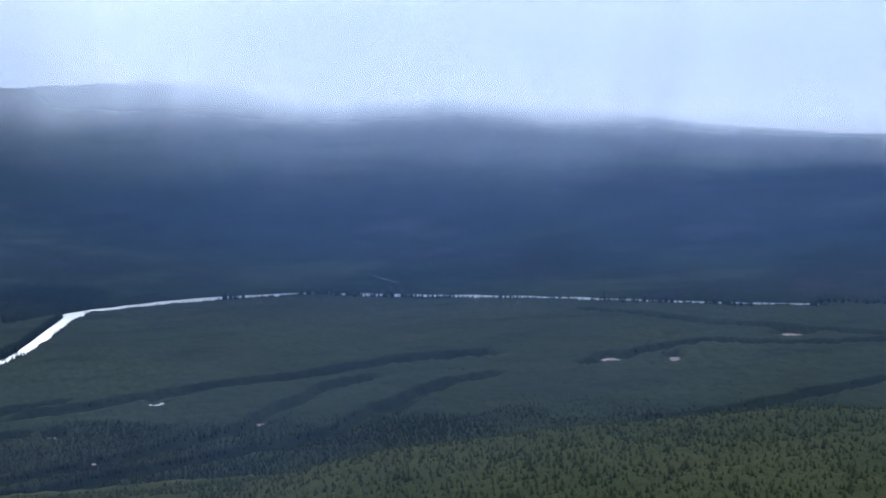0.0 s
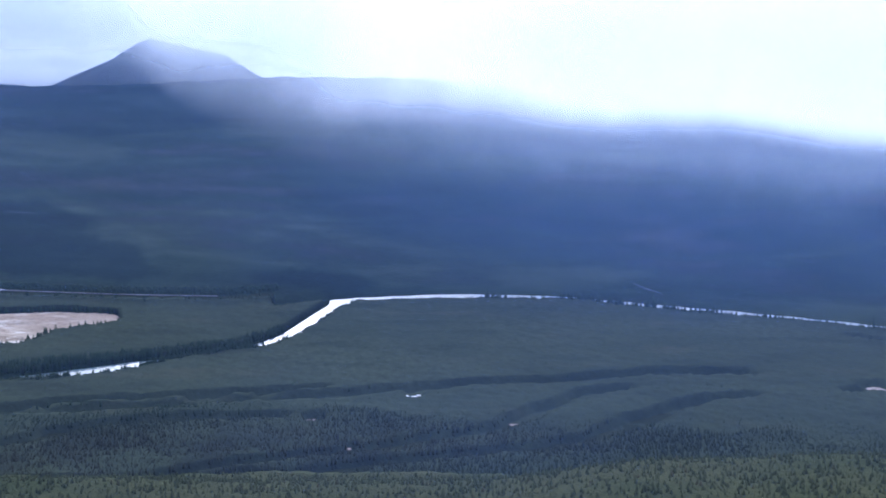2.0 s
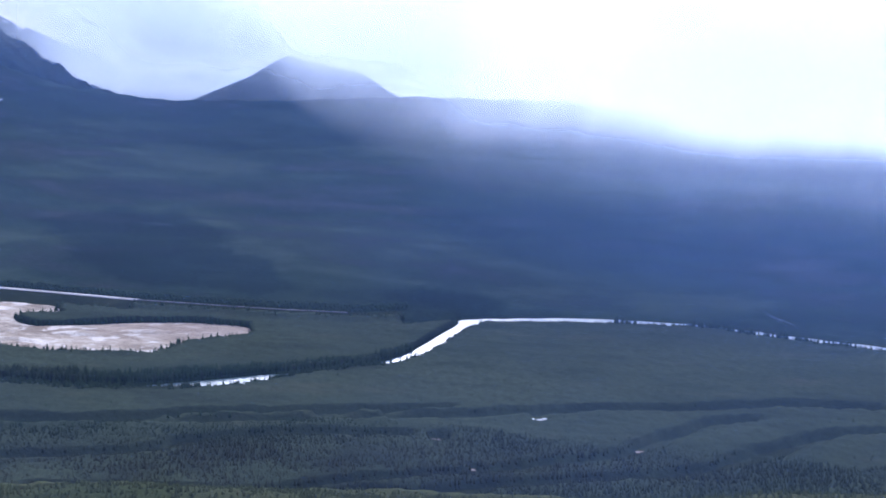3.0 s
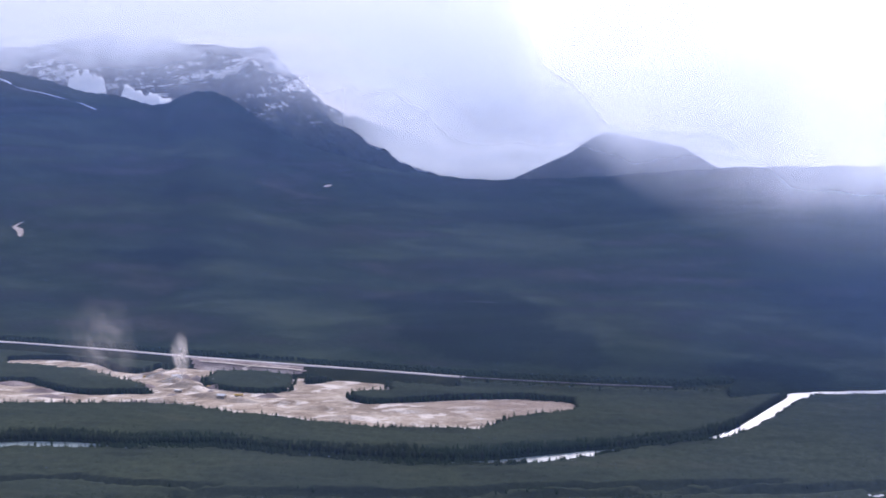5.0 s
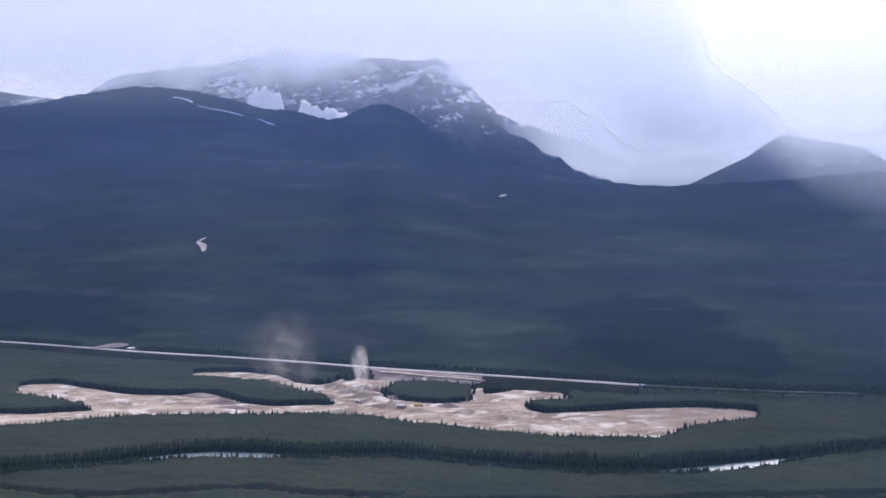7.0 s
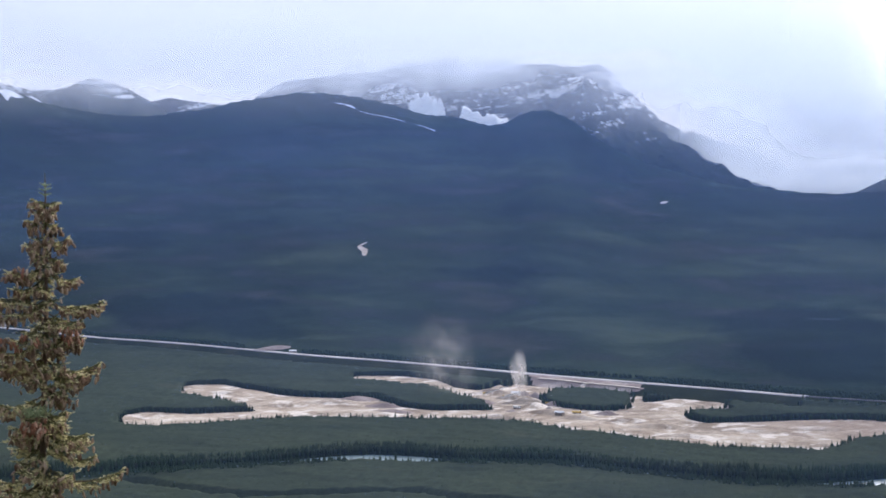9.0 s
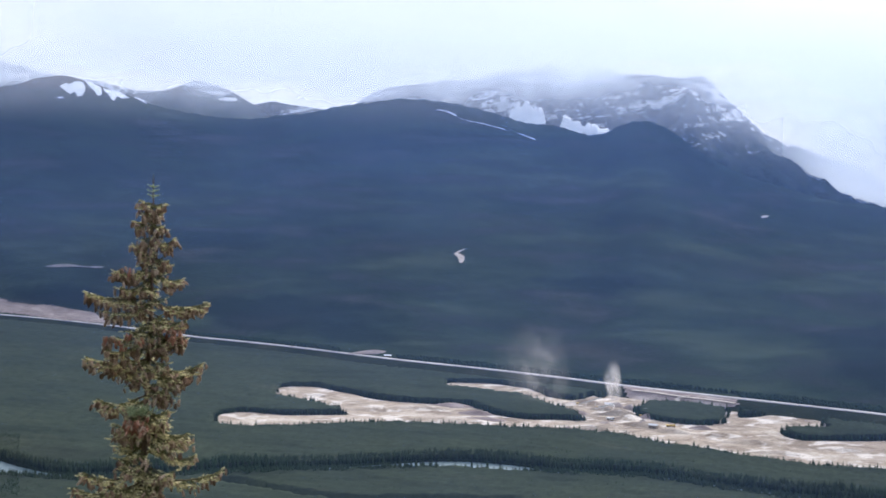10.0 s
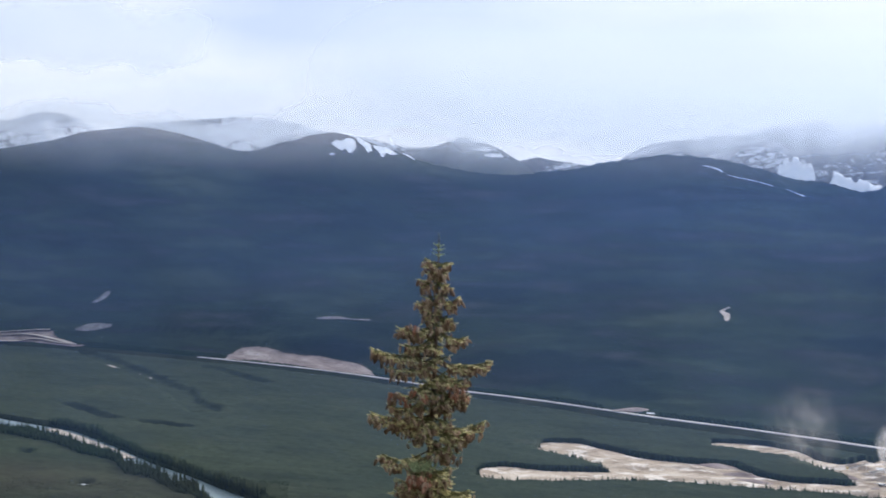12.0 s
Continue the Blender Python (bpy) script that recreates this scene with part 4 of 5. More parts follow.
fine_tree = [tiered(7, ((0.06, 0.42, 1.0), (0.24, 0.62, 0.86), (0.44, 0.80, 0.62), (0.64, 1.0, 0.40)), 20 + s) for s in range(8)]

def canopy(name, cell, keep, z, rise, material, label):
    """The closed roof of crowns between the tree tops."""
    gx, gy = np.meshgrid(np.arange(-3100, 1300, cell), np.arange(380, 3300, cell))
    az, r = polar(gx, gy)
    ok = (az > -42.5) & (az < 43.5) & keep(az, r)
    full = np.zeros(gx.shape, bool)
    a, b = gx[ok], gy[ok]
    bare = open_ground(a, b)
    for dx, dy in ((3.5, 0), (-3.5, 0), (0, 3.5), (0, -3.5)):
        bare |= open_ground(a + dx, b + dy)
    full[ok] = ~bare
    quad = full[:-1, :-1] & full[1:, :-1] & full[:-1, 1:] & full[1:, 1:]
    gz = height(gx, gy) + z * (1 + 0.16 * fbm(gx, gy, 45, 3, 33)) + 0.7 * fbm(gx, gy, 14, 2, 71) + rise * (lattice(gx / cell, gy / cell, 5) - 0.5)
    sunk = np.zeros(gx.shape)
    sunk[ok] = hollow(a, b)
    gz = gz - sunk * z * 0.95 - (1 - smooth(1060, 1170, np.hypot(gx, gy) + 40 * fbm(gx, gy, 90, 3, 55))) * z * 0.22 * (z < 7)
    i = np.arange(gx.size).reshape(gx.shape)
    q = np.stack([i[:-1, :-1], i[:-1, 1:], i[1:, 1:], i[1:, :-1]], -1)[quad]
    used, q = np.unique(q, return_inverse=True)
    q = q.reshape(-1, 4)
    v = np.stack([gx, gy, gz], -1).reshape(-1, 3)[used]
    # the roof comes down to the ground where the forest ends
    sides = np.vstack([q[:, [k, (k + 1) % 4]] for k in range(4)])
    key = np.sort(sides, 1)
    key = key[:, 0].astype(np.int64) * len(v) + key[:, 1]
    _, first, count = np.unique(key, return_index=True, return_counts=True)
    rim = sides[first[count == 1]]
    low = v.copy()
    low[:, 2] = height(v[:, 0], v[:, 1]) - 0.5
    skirt = np.stack([rim[:, 1], rim[:, 0], rim[:, 0] + len(v), rim[:, 1] + len(v)], -1)
    ob = fill_tris(name, np.vstack([v, low]), np.vstack([q, skirt]), material, True)
    return tagged(ob, label, "forest", kind="stuff")


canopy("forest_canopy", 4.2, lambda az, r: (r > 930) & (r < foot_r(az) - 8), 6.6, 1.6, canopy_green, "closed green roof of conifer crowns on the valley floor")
canopy("hillside_canopy", 5.0, lambda az, r: (r > 540) & (r <= 932) & (az < 17), 7.8, 1.6, hill_canopy, "closed yellow-green roof of crowns on the spur")
x, y, rng = stand(4.5, lambda az, r: (r > 915) & (r < np.minimum(foot_r(az) - 5, np.where(az > 30, 2150, 1800))), 1)
unit = np.stack([x, y], -1) / np.hypot(x, y)[:, None]
back_row = open_ground(x - unit[:, 0] * 16, y - unit[:, 1] * 16)          # trees that face a clearing: taller and darker
front_row = open_ground(x + unit[:, 0] * 14, y + unit[:, 1] * 14) & ~back_row
hidden_reach = front_row & (x < 190) & (x > -720) & inside(RIVER, x + unit[:, 0] * 14, y + unit[:, 1] * 14)
at_az = polar(x, y)[0]
seen_reach = np.zeros(len(x), bool)                             # where the water shows between the trees
for a0, a1 in ((-16.1, -9.5), (-19.0, -17.2), (-25.9, -24.9), (-29.7, -26.8), (-33.4, -32.3), (-37.0, -35.0)):
    seen_reach |= (at_az > a0) & (at_az < a1)
gappy = ((at_az > -4.4) & (at_az < -1.8)) | ((at_az > 13.6) & (at_az < 16.5))
hidden_reach &= ~gappy
thin_reach = front_row & (x > 480) & ~seen_reach
bank_row = inside(RIVER, x - unit[:, 0] * 22, y - unit[:, 1] * 22) & (x < 330)
ragged = (fbm(x, y, 130, 3, 77) > 0.22) & (rng.random(len(x)) < 0.12) & (np.hypot(x, y) < 1220)
tall_h = tallness(x, y, rng, 8.6)
tall_h = np.where(back_row, tall_h * 0.98, tall_h)
tall_h = np.where(bank_row, tall_h * (1.3 + 0.22 * rng.random(len(x)) + 0.3 * fbm(x, y, 60, 2, 17)), tall_h)
left_band = inside(RIVER, x + unit[:, 0] * 34, y + unit[:, 1] * 34) & ~inside(RIVER, x - unit[:, 0] * 40, y - unit[:, 1] * 40) & (x < -790)
tall_h = np.where(left_band, tall_h * (1.5 + 0.8 * rng.random(len(x))), tall_h)
tall_h = np.where(bank_row & (x < -760), tall_h * 1.4, tall_h)
tall_h = np.where(front_row | ragged, tall_h * (0.85 + 0.4 * rng.random(len(x))), tall_h)
tall_h = np.where(hidden_reach, np.maximum(tall_h, 8.6) * 1.12, tall_h)
tall_h = np.where(thin_reach, tall_h * (1.35 + 0.35 * rng.random(len(x))), tall_h)
tall_h = np.where(front_row & seen_reach & (at_az > -16.2), tall_h * np.where(at_az > -11.6, 0.6, 0.85), tall_h)
tall_h = np.where(front_row & gappy, tall_h * (0.7 + 0.55 * rng.random(len(x))), tall_h)
back_row &= x < 480
spiky = front_row | left_band | back_row | ragged | bank_row | ((np.hypot(x, y) < 1130 + 70 * fbm(x, y, 90, 3, 55)) & (rng.random(len(x)) < 0.8))
some = ~spiky & (rng.random(len(x)) < 0.10)
plant("valley_forest", x[some], y[some], rng, tall_h[some] * 0.97, 1.7, spires, conifer_green, "dense dark green conifer forest on the valley floor")
spiky &= ~bank_row & (front_row | left_band | back_row)
plant("forest_edge", x[spiky], y[spiky], rng, tall_h[spiky], 2.3, spires, conifer_green, "pointed dark conifers along river, pit and clearings")
x, y, rng = stand(3.1, lambda az, r: (r > 915) & ((r < 1180) | ((az > -12) & (r < np.where(az > 27, 2000, 1480)))), 6)
r_here = np.hypot(x, y)
unit = np.stack([x, y], -1) / r_here[:, None]
by_bank = (x < 330) & (inside(RIVER, x - unit[:, 0] * 24, y - unit[:, 1] * 24) | inside(RIVER, x - unit[:, 0] * 10, y - unit[:, 1] * 10))
near_bank = (x < -790) & ~by_bank & (inside(RIVER, x + unit[:, 0] * 26, y + unit[:, 1] * 26) | inside(RIVER, x + unit[:, 0] * 52, y + unit[:, 1] * 52))
here_az = polar(x, y)[0]
screen = ~by_bank & (here_az > -8.4) & (x > -790) & ~((here_az > -4.4) & (here_az < -1.8)) & ~((here_az > 13.6) & (here_az < 16.5)) & (inside(RIVER, x + unit[:, 0] * 9, y + unit[:, 1] * 9) | inside(RIVER, x + unit[:, 0] * 16, y + unit[:, 1] * 16))
near_zone = ~by_bank & ~near_bank & ~screen & (r_here < np.where(polar(x, y)[0] > 31, 1540, 1130) + 60 * fbm(x, y, 90, 3, 55))
for name, pick, tall, wide, label in (("bank_forest", by_bank, 11.6, 2.1, "close dark wall of conifers along the river bank"),
                                      ("near_bank_forest", near_bank, 13.0, 2.3, "tall dark conifers on the near bank of the river"),
                                      ("screen_forest", screen, 10.6, 2.0, "row of conifers between meadow and river"),
                                      ("near_forest", near_zone, 7.9, 1.75, "uneven conifers on the nearer valley floor")):
    px, py = x[pick], y[pick]
    h = tallness(px, py, rng, tall, 0.30) * (1 + 0.22 * fbm(px, py, 60, 2, 17)) * np.where((px < -760) & (name == "bank_forest"), 1.3, 1.0)
    plant(name, px, py, rng, h, wide, spires, conifer_green, label)
x, y, rng = stand(6.2, lambda az, r: (r >= np.where(az > 30, 2150, 1800)) & (r < foot_r(az) - 5), 2)
some = rng.random(len(x)) < 0.16
x, y = x[some], y[some]
plant("valley_forest", x, y, rng, tallness(x, y, rng, 8.4), 2.2, spires, conifer_green, "dense dark green conifer forest farther up the valley")
x, y, rng = stand(4.0, lambda az, r: (r >= foot_r(az) + 6) & (r < foot_r(az) + 36) & (az > -9), 3)
plant("slope_edge_forest", x, y, rng, tallness(x, y, rng, 5.2, 0.4), 3.0, spires, conifer_green, "dark conifers along the foot of the far slope")
x, y, rng = stand(3.2, lambda az, r: (r > 600) & (r < 915) & (az < 10), 4)
plant("hillside_forest", x, y, rng, tallness(x, y, rng, 9.6, 0.35), 2.5, fine_tree, hill_green, "sunlit yellow-green conifers on the spur below the lookout")


# ---------------------------------------------------------------- cloud and mist
def sheet(name, az0, az1, el0, el1, dist, material, label, dense, above=60.0, seed=0):
    """A bank of cloud or mist: a long hanging sheet, uneven in depth. dense(bearing, angle): how much of the light it stops;
    it thins out towards the ground within the height above."""
    A, E = np.meshgrid(np.arange(az0, az1 + 0.01, 0.2), np.arange(el0, el1 + 0.01, 0.1))
    r = (dist(A) if callable(dist) else dist) + 6 * fbm(A * 60, E * 60, 300, 3, seed)
    x, y, z = -np.sin(np.radians(A)) * r, np.cos(np.radians(A)) * r, EYE + r * np.tan(np.radians(E))
    n, k = x.shape
    i = np.arange(n * k).reshape(n, k)
    q = np.stack([i[:-1, 1:], i[:-1, :-1], i[1:, :-1], i[1:, 1:]], -1).reshape(-1, 4)
    ob = fill_tris(name, np.stack([x, y, z], -1).reshape(-1, 3), q, material, True)
    veil = ob.data.attributes.new("veil", "FLOAT", "POINT")
    thick = np.clip(dense(A, E), 0, 1) * smooth(4, above, z - height(x, y))
    veil.data.foreach_set("value", thick.ravel().astype(np.float32))
    return tagged(ob, label, "cloud" if "cloud" in name else "haze", kind="structure")


def density(m):
    a = m.n.new("ShaderNodeAttribute")
    a.attribute_name = "veil"
    return a.outputs["Fac"]


def rows_of(table_rows):
    t = np.array(table_rows, float)
    return lambda A, col: np.interp(A, t[:, 0], t[:, col])


# blue air of the valley: denser with height, gone above the ridge; extra density in the east stands in for scattered
# sunlight
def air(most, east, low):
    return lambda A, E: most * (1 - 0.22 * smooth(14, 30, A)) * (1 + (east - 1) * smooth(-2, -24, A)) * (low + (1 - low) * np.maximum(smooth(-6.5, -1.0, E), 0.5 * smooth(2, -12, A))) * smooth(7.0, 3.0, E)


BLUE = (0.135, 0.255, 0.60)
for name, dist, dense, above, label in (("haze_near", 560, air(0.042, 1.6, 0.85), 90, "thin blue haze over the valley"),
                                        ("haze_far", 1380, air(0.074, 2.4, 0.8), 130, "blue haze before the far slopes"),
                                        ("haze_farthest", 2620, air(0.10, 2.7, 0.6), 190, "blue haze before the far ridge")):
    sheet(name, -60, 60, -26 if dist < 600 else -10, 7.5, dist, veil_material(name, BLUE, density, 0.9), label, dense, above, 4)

# bright cloud sinking over the wooded ridge: bearing, angle at which it begins, angle from which it hides all
SUNK = rows_of([(-60, -3.6, -2.9), (-45, -3.5, -2.8), (-38, -3.8, -2.55), (-34, -4.2, -2.2), (-30.5, -4.6, -1.75), (-26, -4.9, -1.1), (-22, -4.9, -0.75), (-18.5, -4.7, -0.4),
                (-15, -4.3, 0.3), (-12, -3.7, 0.9), (-9, -3.0, 1.2), (-7, -2.2, 1.2), (-5.3, -1.2, 1.3), (-4.4, -0.4, 1.7), (-3.6, 0.4, 2.6), (-2, 1.0, 4.2), (0, 4, 9), (60, 4, 9)])


def sunk(share, cap):
    def dense(A, E):
        up = E + 0.45 * fbm(A, E, 4.0, 5, 61) + 0.18 * fbm(A, E * 1.6, 0.9, 4, 67)
        lo, hi = SUNK(A, 1), SUNK(A, 2)
        s = np.clip((up - lo) / (hi - lo), 0, 1)
        # sun shafts drawn as upright streaks in the cloud's density
        shafts = 1 + 0.5 * fbm(A + 0.15 * E, E * 0.12, 1.6, 3, 83)
        return np.minimum(share * (0.50 * s * shafts + 0.50 * s ** 4) * (0.36 + 0.64 * smooth(-7.5, -16.5, A)), cap) * smooth(8.5, 4.5, E)
    return dense


WHITE = (0.84, 0.90, 0.99)
for dist, share, cap, seed in ((2000, 0.55, 0.16, 6), (2300, 0.6, 0.2, 13), (2640, 1.0, 0.97, 17)):
    sheet("cloud_over_ridge", -60, 1, -6, 9, dist, veil_material("cloud_over_ridge", WHITE, density, 0.9), "bright cloud sinking over the wooded ridge", sunk(share, cap), 70, seed)

# grey cloud round the mountain tops: bearing, angle at which it begins, angle from which it hides all
TOPS = rows_of([(-14, -1.0, 1.2), (-9, -2.0, 1.3), (-6, -2.2, 1.6), (-4.2, -2.2, 1.9), (-3, -1.8, 2.0), (0, -1.6, 1.8), (2, -1.2, 2.8), (4, -0.6, 3.8), (6, 0.4, 4.3), (8, 0.9, 4.2), (11, 1.0, 4.15), (14, 1.0, 4.1),
                (16, 1.1, 4.0), (18, 1.2, 3.9), (20, 1.2, 3.8), (23, 1.3, 4.0), (27, 1.5, 4.2), (33, 1.8, 4.2), (60, 1.8, 4.2)])


def tops(A, E):
    up = E + 0.8 * fbm(A, E * 1.5, 3.0, 5, 71) + 0.35 * fbm(A, E * 1.5, 0.8, 4, 77)
    s = np.clip((up - TOPS(A, 1)) / (TOPS(A, 2) - TOPS(A, 1)), 0, 1)
    cover = 0.96 * (0.18 * s + 0.82 * s ** 2.3) * (1 - 0.7 * smooth(5.5, 9.0, E))
    cover = cover * (1 - 0.75 * smooth(27, 32, A) * smooth(3.6, 4.4, up))             # brighter sky in the west
    bank = 0.7 * smooth(5.5, 6.0, up) * smooth(7.9, 7.1, up) * smooth(32.5, 35.0, A + 1.5 * fbm(A, E, 2.0, 3, 99))
    return np.maximum(cover, bank) * smooth(-14, -9.5, A)


GREY = (0.495, 0.555, 0.63)
sheet("cloud_round_tops", -14, 60, -1.4, 12, lambda A: 3980 + 7.0 * A, veil_material("cloud_round_tops", GREY, density, 0.85), "pale grey cloud round the mountain tops", tops, 20, 9)
sheet("cloud_saddle", -13.5, 7, -1.4, 7, 4540, veil_material("cloud_saddle", GREY, density, 0.85), "pale mist in the saddle between mountains",
      lambda A, E: 0.9 * smooth(-1.6, -0.2, E) * smooth(6.5, 2.5, A) * smooth(-13.5, -9, A) * smooth(7, 3, E), 20, 7)
sheet("mist_on_ridge", 4, 60, -0.5, 6, 3350, veil_material("mist_on_ridge", WHITE, density, 0.85), "thin mist before the crest of the ridge",
      lambda A, E: 0.25 * smooth(1.6, 3.6, E - 0.25 * fbm(A, E * 2, 2.0, 4, 87)) * smooth(5, 12, A) * (0.5 + 0.5 * smooth(22, 34, A)) * smooth(6, 4.2, E), 20, 19)


# ---------------------------------------------------------------- the spruce beside the lookout
TREE_AZ, TREE_R = 25.92, 12.0
tx, ty = bearing(TREE_AZ).x * TREE_R, bearing(TREE_AZ).y * TREE_R
tz = float(height(tx, ty)) - 0.05
TIP = EYE + 0.005 - tz                                     # height of the spruce
ACROSS = Vector((math.cos(radians(TREE_AZ)), math.sin(radians(TREE_AZ)), 0))
AWAY = Vector((bearing(TREE_AZ).x, bearing(TREE_AZ).y, 0))
spruce = tagged(new("spruce_tree"), "tall slender spruce laden with brown cones, growing on the slope", "tree")
spruce.location = (tx, ty, tz)
dice = random.Random(7)


def trunk_at(h):
    """Centre and radius of the trunk at h metres below the tip."""
    lean = ACROSS * (-0.022 * h + 0.012 * math.sin(h * 2.1)) + AWAY * 0.008 * math.sin(h * 1.3)
    return Vector((0, 0, TIP - h)) + lean, 0.0035 + 0.0100 * h


def tube(bm, points, radii, sides):
    rings = []
    for i, (p, r) in enumerate(zip(points, radii)):
        d = (points[min(i + 1, len(points) - 1)] - points[max(i - 1, 0)]).normalized()
        a = d.orthogonal().normalized()
        b = d.cross(a)
        rings.append([bm.verts.new(p + (a * math.cos(t) + b * math.sin(t)) * r) for t in (k * 2 * math.pi / sides for k in range(sides))])
    for one, two in zip(rings, rings[1:]):
        for k in range(sides):
            bm.faces.new((one[k], one[(k + 1) % sides], two[(k + 1) % sides], two[k]))
    bm.faces.new(rings[-1])


class Needles:
    """Gathers needles as slim blades."""

    def __init__(self):
        self.v, self.f = [], []

    def along(self, a, b, spacing, length, width, spread=55.0):
        d = b - a
        n = max(3, int(d.length / spacing))
        d.normalize()
        side = d.orthogonal().normalized()
        other = d.cross(side)
        for i in range(n):
            t = (i + dice.random()) / n
            at = a.lerp(b, t)
            w = dice.uniform(0, 2 * math.pi)
            out = side * math.cos(w) + other * math.sin(w)
            e = radians(spread * dice.uniform(0.6, 1.25)) * (1.0 if t < 0.9 else 0.5)
            way = d * math.cos(e) + out * math.sin(e) + Vector((0, 0, 0.18))
            tip = at + way.normalized() * length * dice.uniform(0.7, 1.2)
            flat = way.cross(out + d * 0.3).normalized() * width
            k = len(self.v)
            self.v += [at - flat, at + flat, at.lerp(tip, 0.7) + flat * 0.8, tip]
            self.f += [(k, k + 1, k + 2), (k, k + 2, k + 3)]

    def object(self, name, material, parent):
        return fill(name, self.v, self.f, material, parent)


# one cone: overlapping scale rings round a spindle
def cone_mesh(name, material):
    bm = bmesh.new()
    rows, sides, rings = 9, 7, []
    for i in range(rows):
        s = i / (rows - 1)
        r = 0.0085 * math.sin(math.pi * (0.10 + 0.82 * s)) ** 0.7 * (1.12 if i % 2 else 0.84)
        rings.append([bm.verts.new((math.cos(a) * r, math.sin(a) * r, -0.043 * s)) for a in ((k + 0.5 * (i % 2)) * 2 * math.pi / sides for k in range(sides))])
    for one, two in zip(rings, rings[1:]):
        for k in range(sides):
            bm.faces.new((one[k], one[(k + 1) % sides], two[(k + 1) % sides], two[k]))
    bm.faces.new(rings[0])
    bm.faces.new(rings[-1])
    me = bpy.data.meshes.new(name)
    bm.to_mesh(me)
    bm.free()
    me.materials.append(material)
    return me


cone_plain, cone_ruddy = cone_mesh("cone", cone_brown), cone_mesh("cone_reddish", cone_red)

bm = bmesh.new()
levels = [0.05, 0.15, 0.3, 0.6, 0.9, 1.2, 1.5, 1.8, 2.1, 2.5, 3.0, 3.6, 4.4, 5.2, 6.0, 7.0, TIP + 0.3]
tube(bm, [trunk_at(h)[0] for h in levels], [trunk_at(h)[1] for h in levels], 12)
part("trunk", bm, bark, spruce, "brown scaly spruce trunk")


def branch(h, turn, length, fall, lift, cones, rich=1.0, red=False, dense=1.0):
    """A limb h below the tip. turn: degrees from the line across the view; fall: drop over its length; lift: the upturned end."""
    base, r0 = trunk_at(h)
    a = radians(turn)
    way = ACROSS * math.cos(a) + AWAY * math.sin(a)
    side = Vector((-way.y, way.x, 0))
    sway = dice.uniform(-0.12, 0.12) * length

    def at(u):
        return base + way * length * u + side * sway * u * u + Vector((0, 0, length * (-fall * math.sin(u * 1.75) + lift * u ** 3)))

    n = 7
    pts = [at(i / n) for i in range(n + 1)]
    bm = bmesh.new()
    tube(bm, pts, [max(0.0022, (0.003 + 0.010 * length) * (1 - i / n * 0.85)) for i in range(n + 1)], 6)
    limb = part("branch", bm, bark, spruce)
    leaf, tips = Needles(), Needles()
    gap = 0.0027 / dense
    for p, q in zip(pts[1:], pts[2:]):
        leaf.along(p, q, gap, 0.018, 0.0024)
    ends = []
    count = max(3, int(length * (0.8) / 0.019 * min(dense, 1.0)))
    for i in range(count):
        u = 0.18 + 0.82 * (i + dice.random() * 0.6) / count
        p = at(min(u, 1))
        ahead = (at(min(u + 0.02, 1.02)) - at(min(u, 1))).normalized()
        for s in (-1, 1):
            reach = (0.040 + 0.20 * length * (1.05 - u) + 0.03 * dice.random()) * dice.uniform(0.7, 1.25)
            reach = min(reach, 0.105)
            d = (ahead * 0.75 + side * s * dice.uniform(0.5, 1.0) + Vector((0, 0, dice.uniform(-0.8, 0.25)))).normalized()
            q = p + d * reach + Vector((0, 0, -0.15 * reach))
            leaf.along(p, p.lerp(q, 0.62), gap, 0.017, 0.0024)
            tips.along(p.lerp(q, 0.6), q + Vector((0, 0, 0.10 * reach)), gap * 0.8, 0.015, 0.0025, 48)
            if reach > 0.08:
                m2 = p.lerp(q, 0.55)
                for s2 in (-1, 1):
                    tips.along(m2, m2 + (d + d.cross(Vector((0, 0, 1))) * s2 * 0.9).normalized() * reach * 0.45, gap, 0.015, 0.0019)
            ends.append((u, q, p))
    tagged(leaf.object("foliage", needles_green, limb), kind="stuff")
    tagged(tips.object("new_growth", lit_shoot_tips, limb), kind="stuff")
    ends.sort(key=lambda e: -e[0] + dice.uniform(-0.25, 0.25))
    for k in range(min(cones, len(ends) * 2)):
        u, q, p = ends[k % len(ends)]
        c = new("cone", cone_ruddy if red and dice.random() < 0.75 else cone_plain)
        c.parent = limb
        spot = p.lerp(q, dice.uniform(0.35, 1.0)) + Vector((dice.uniform(-1, 1), dice.uniform(-1, 1), dice.uniform(-1.2, 0.2))) * 0.014
        size = dice.uniform(0.85, 1.35)
        c.matrix_basis = Matrix.LocRotScale(spot, Euler((dice.gauss(0, 0.32), dice.gauss(0, 0.32), dice.uniform(0, 6))), (size, size, size))
    return limb


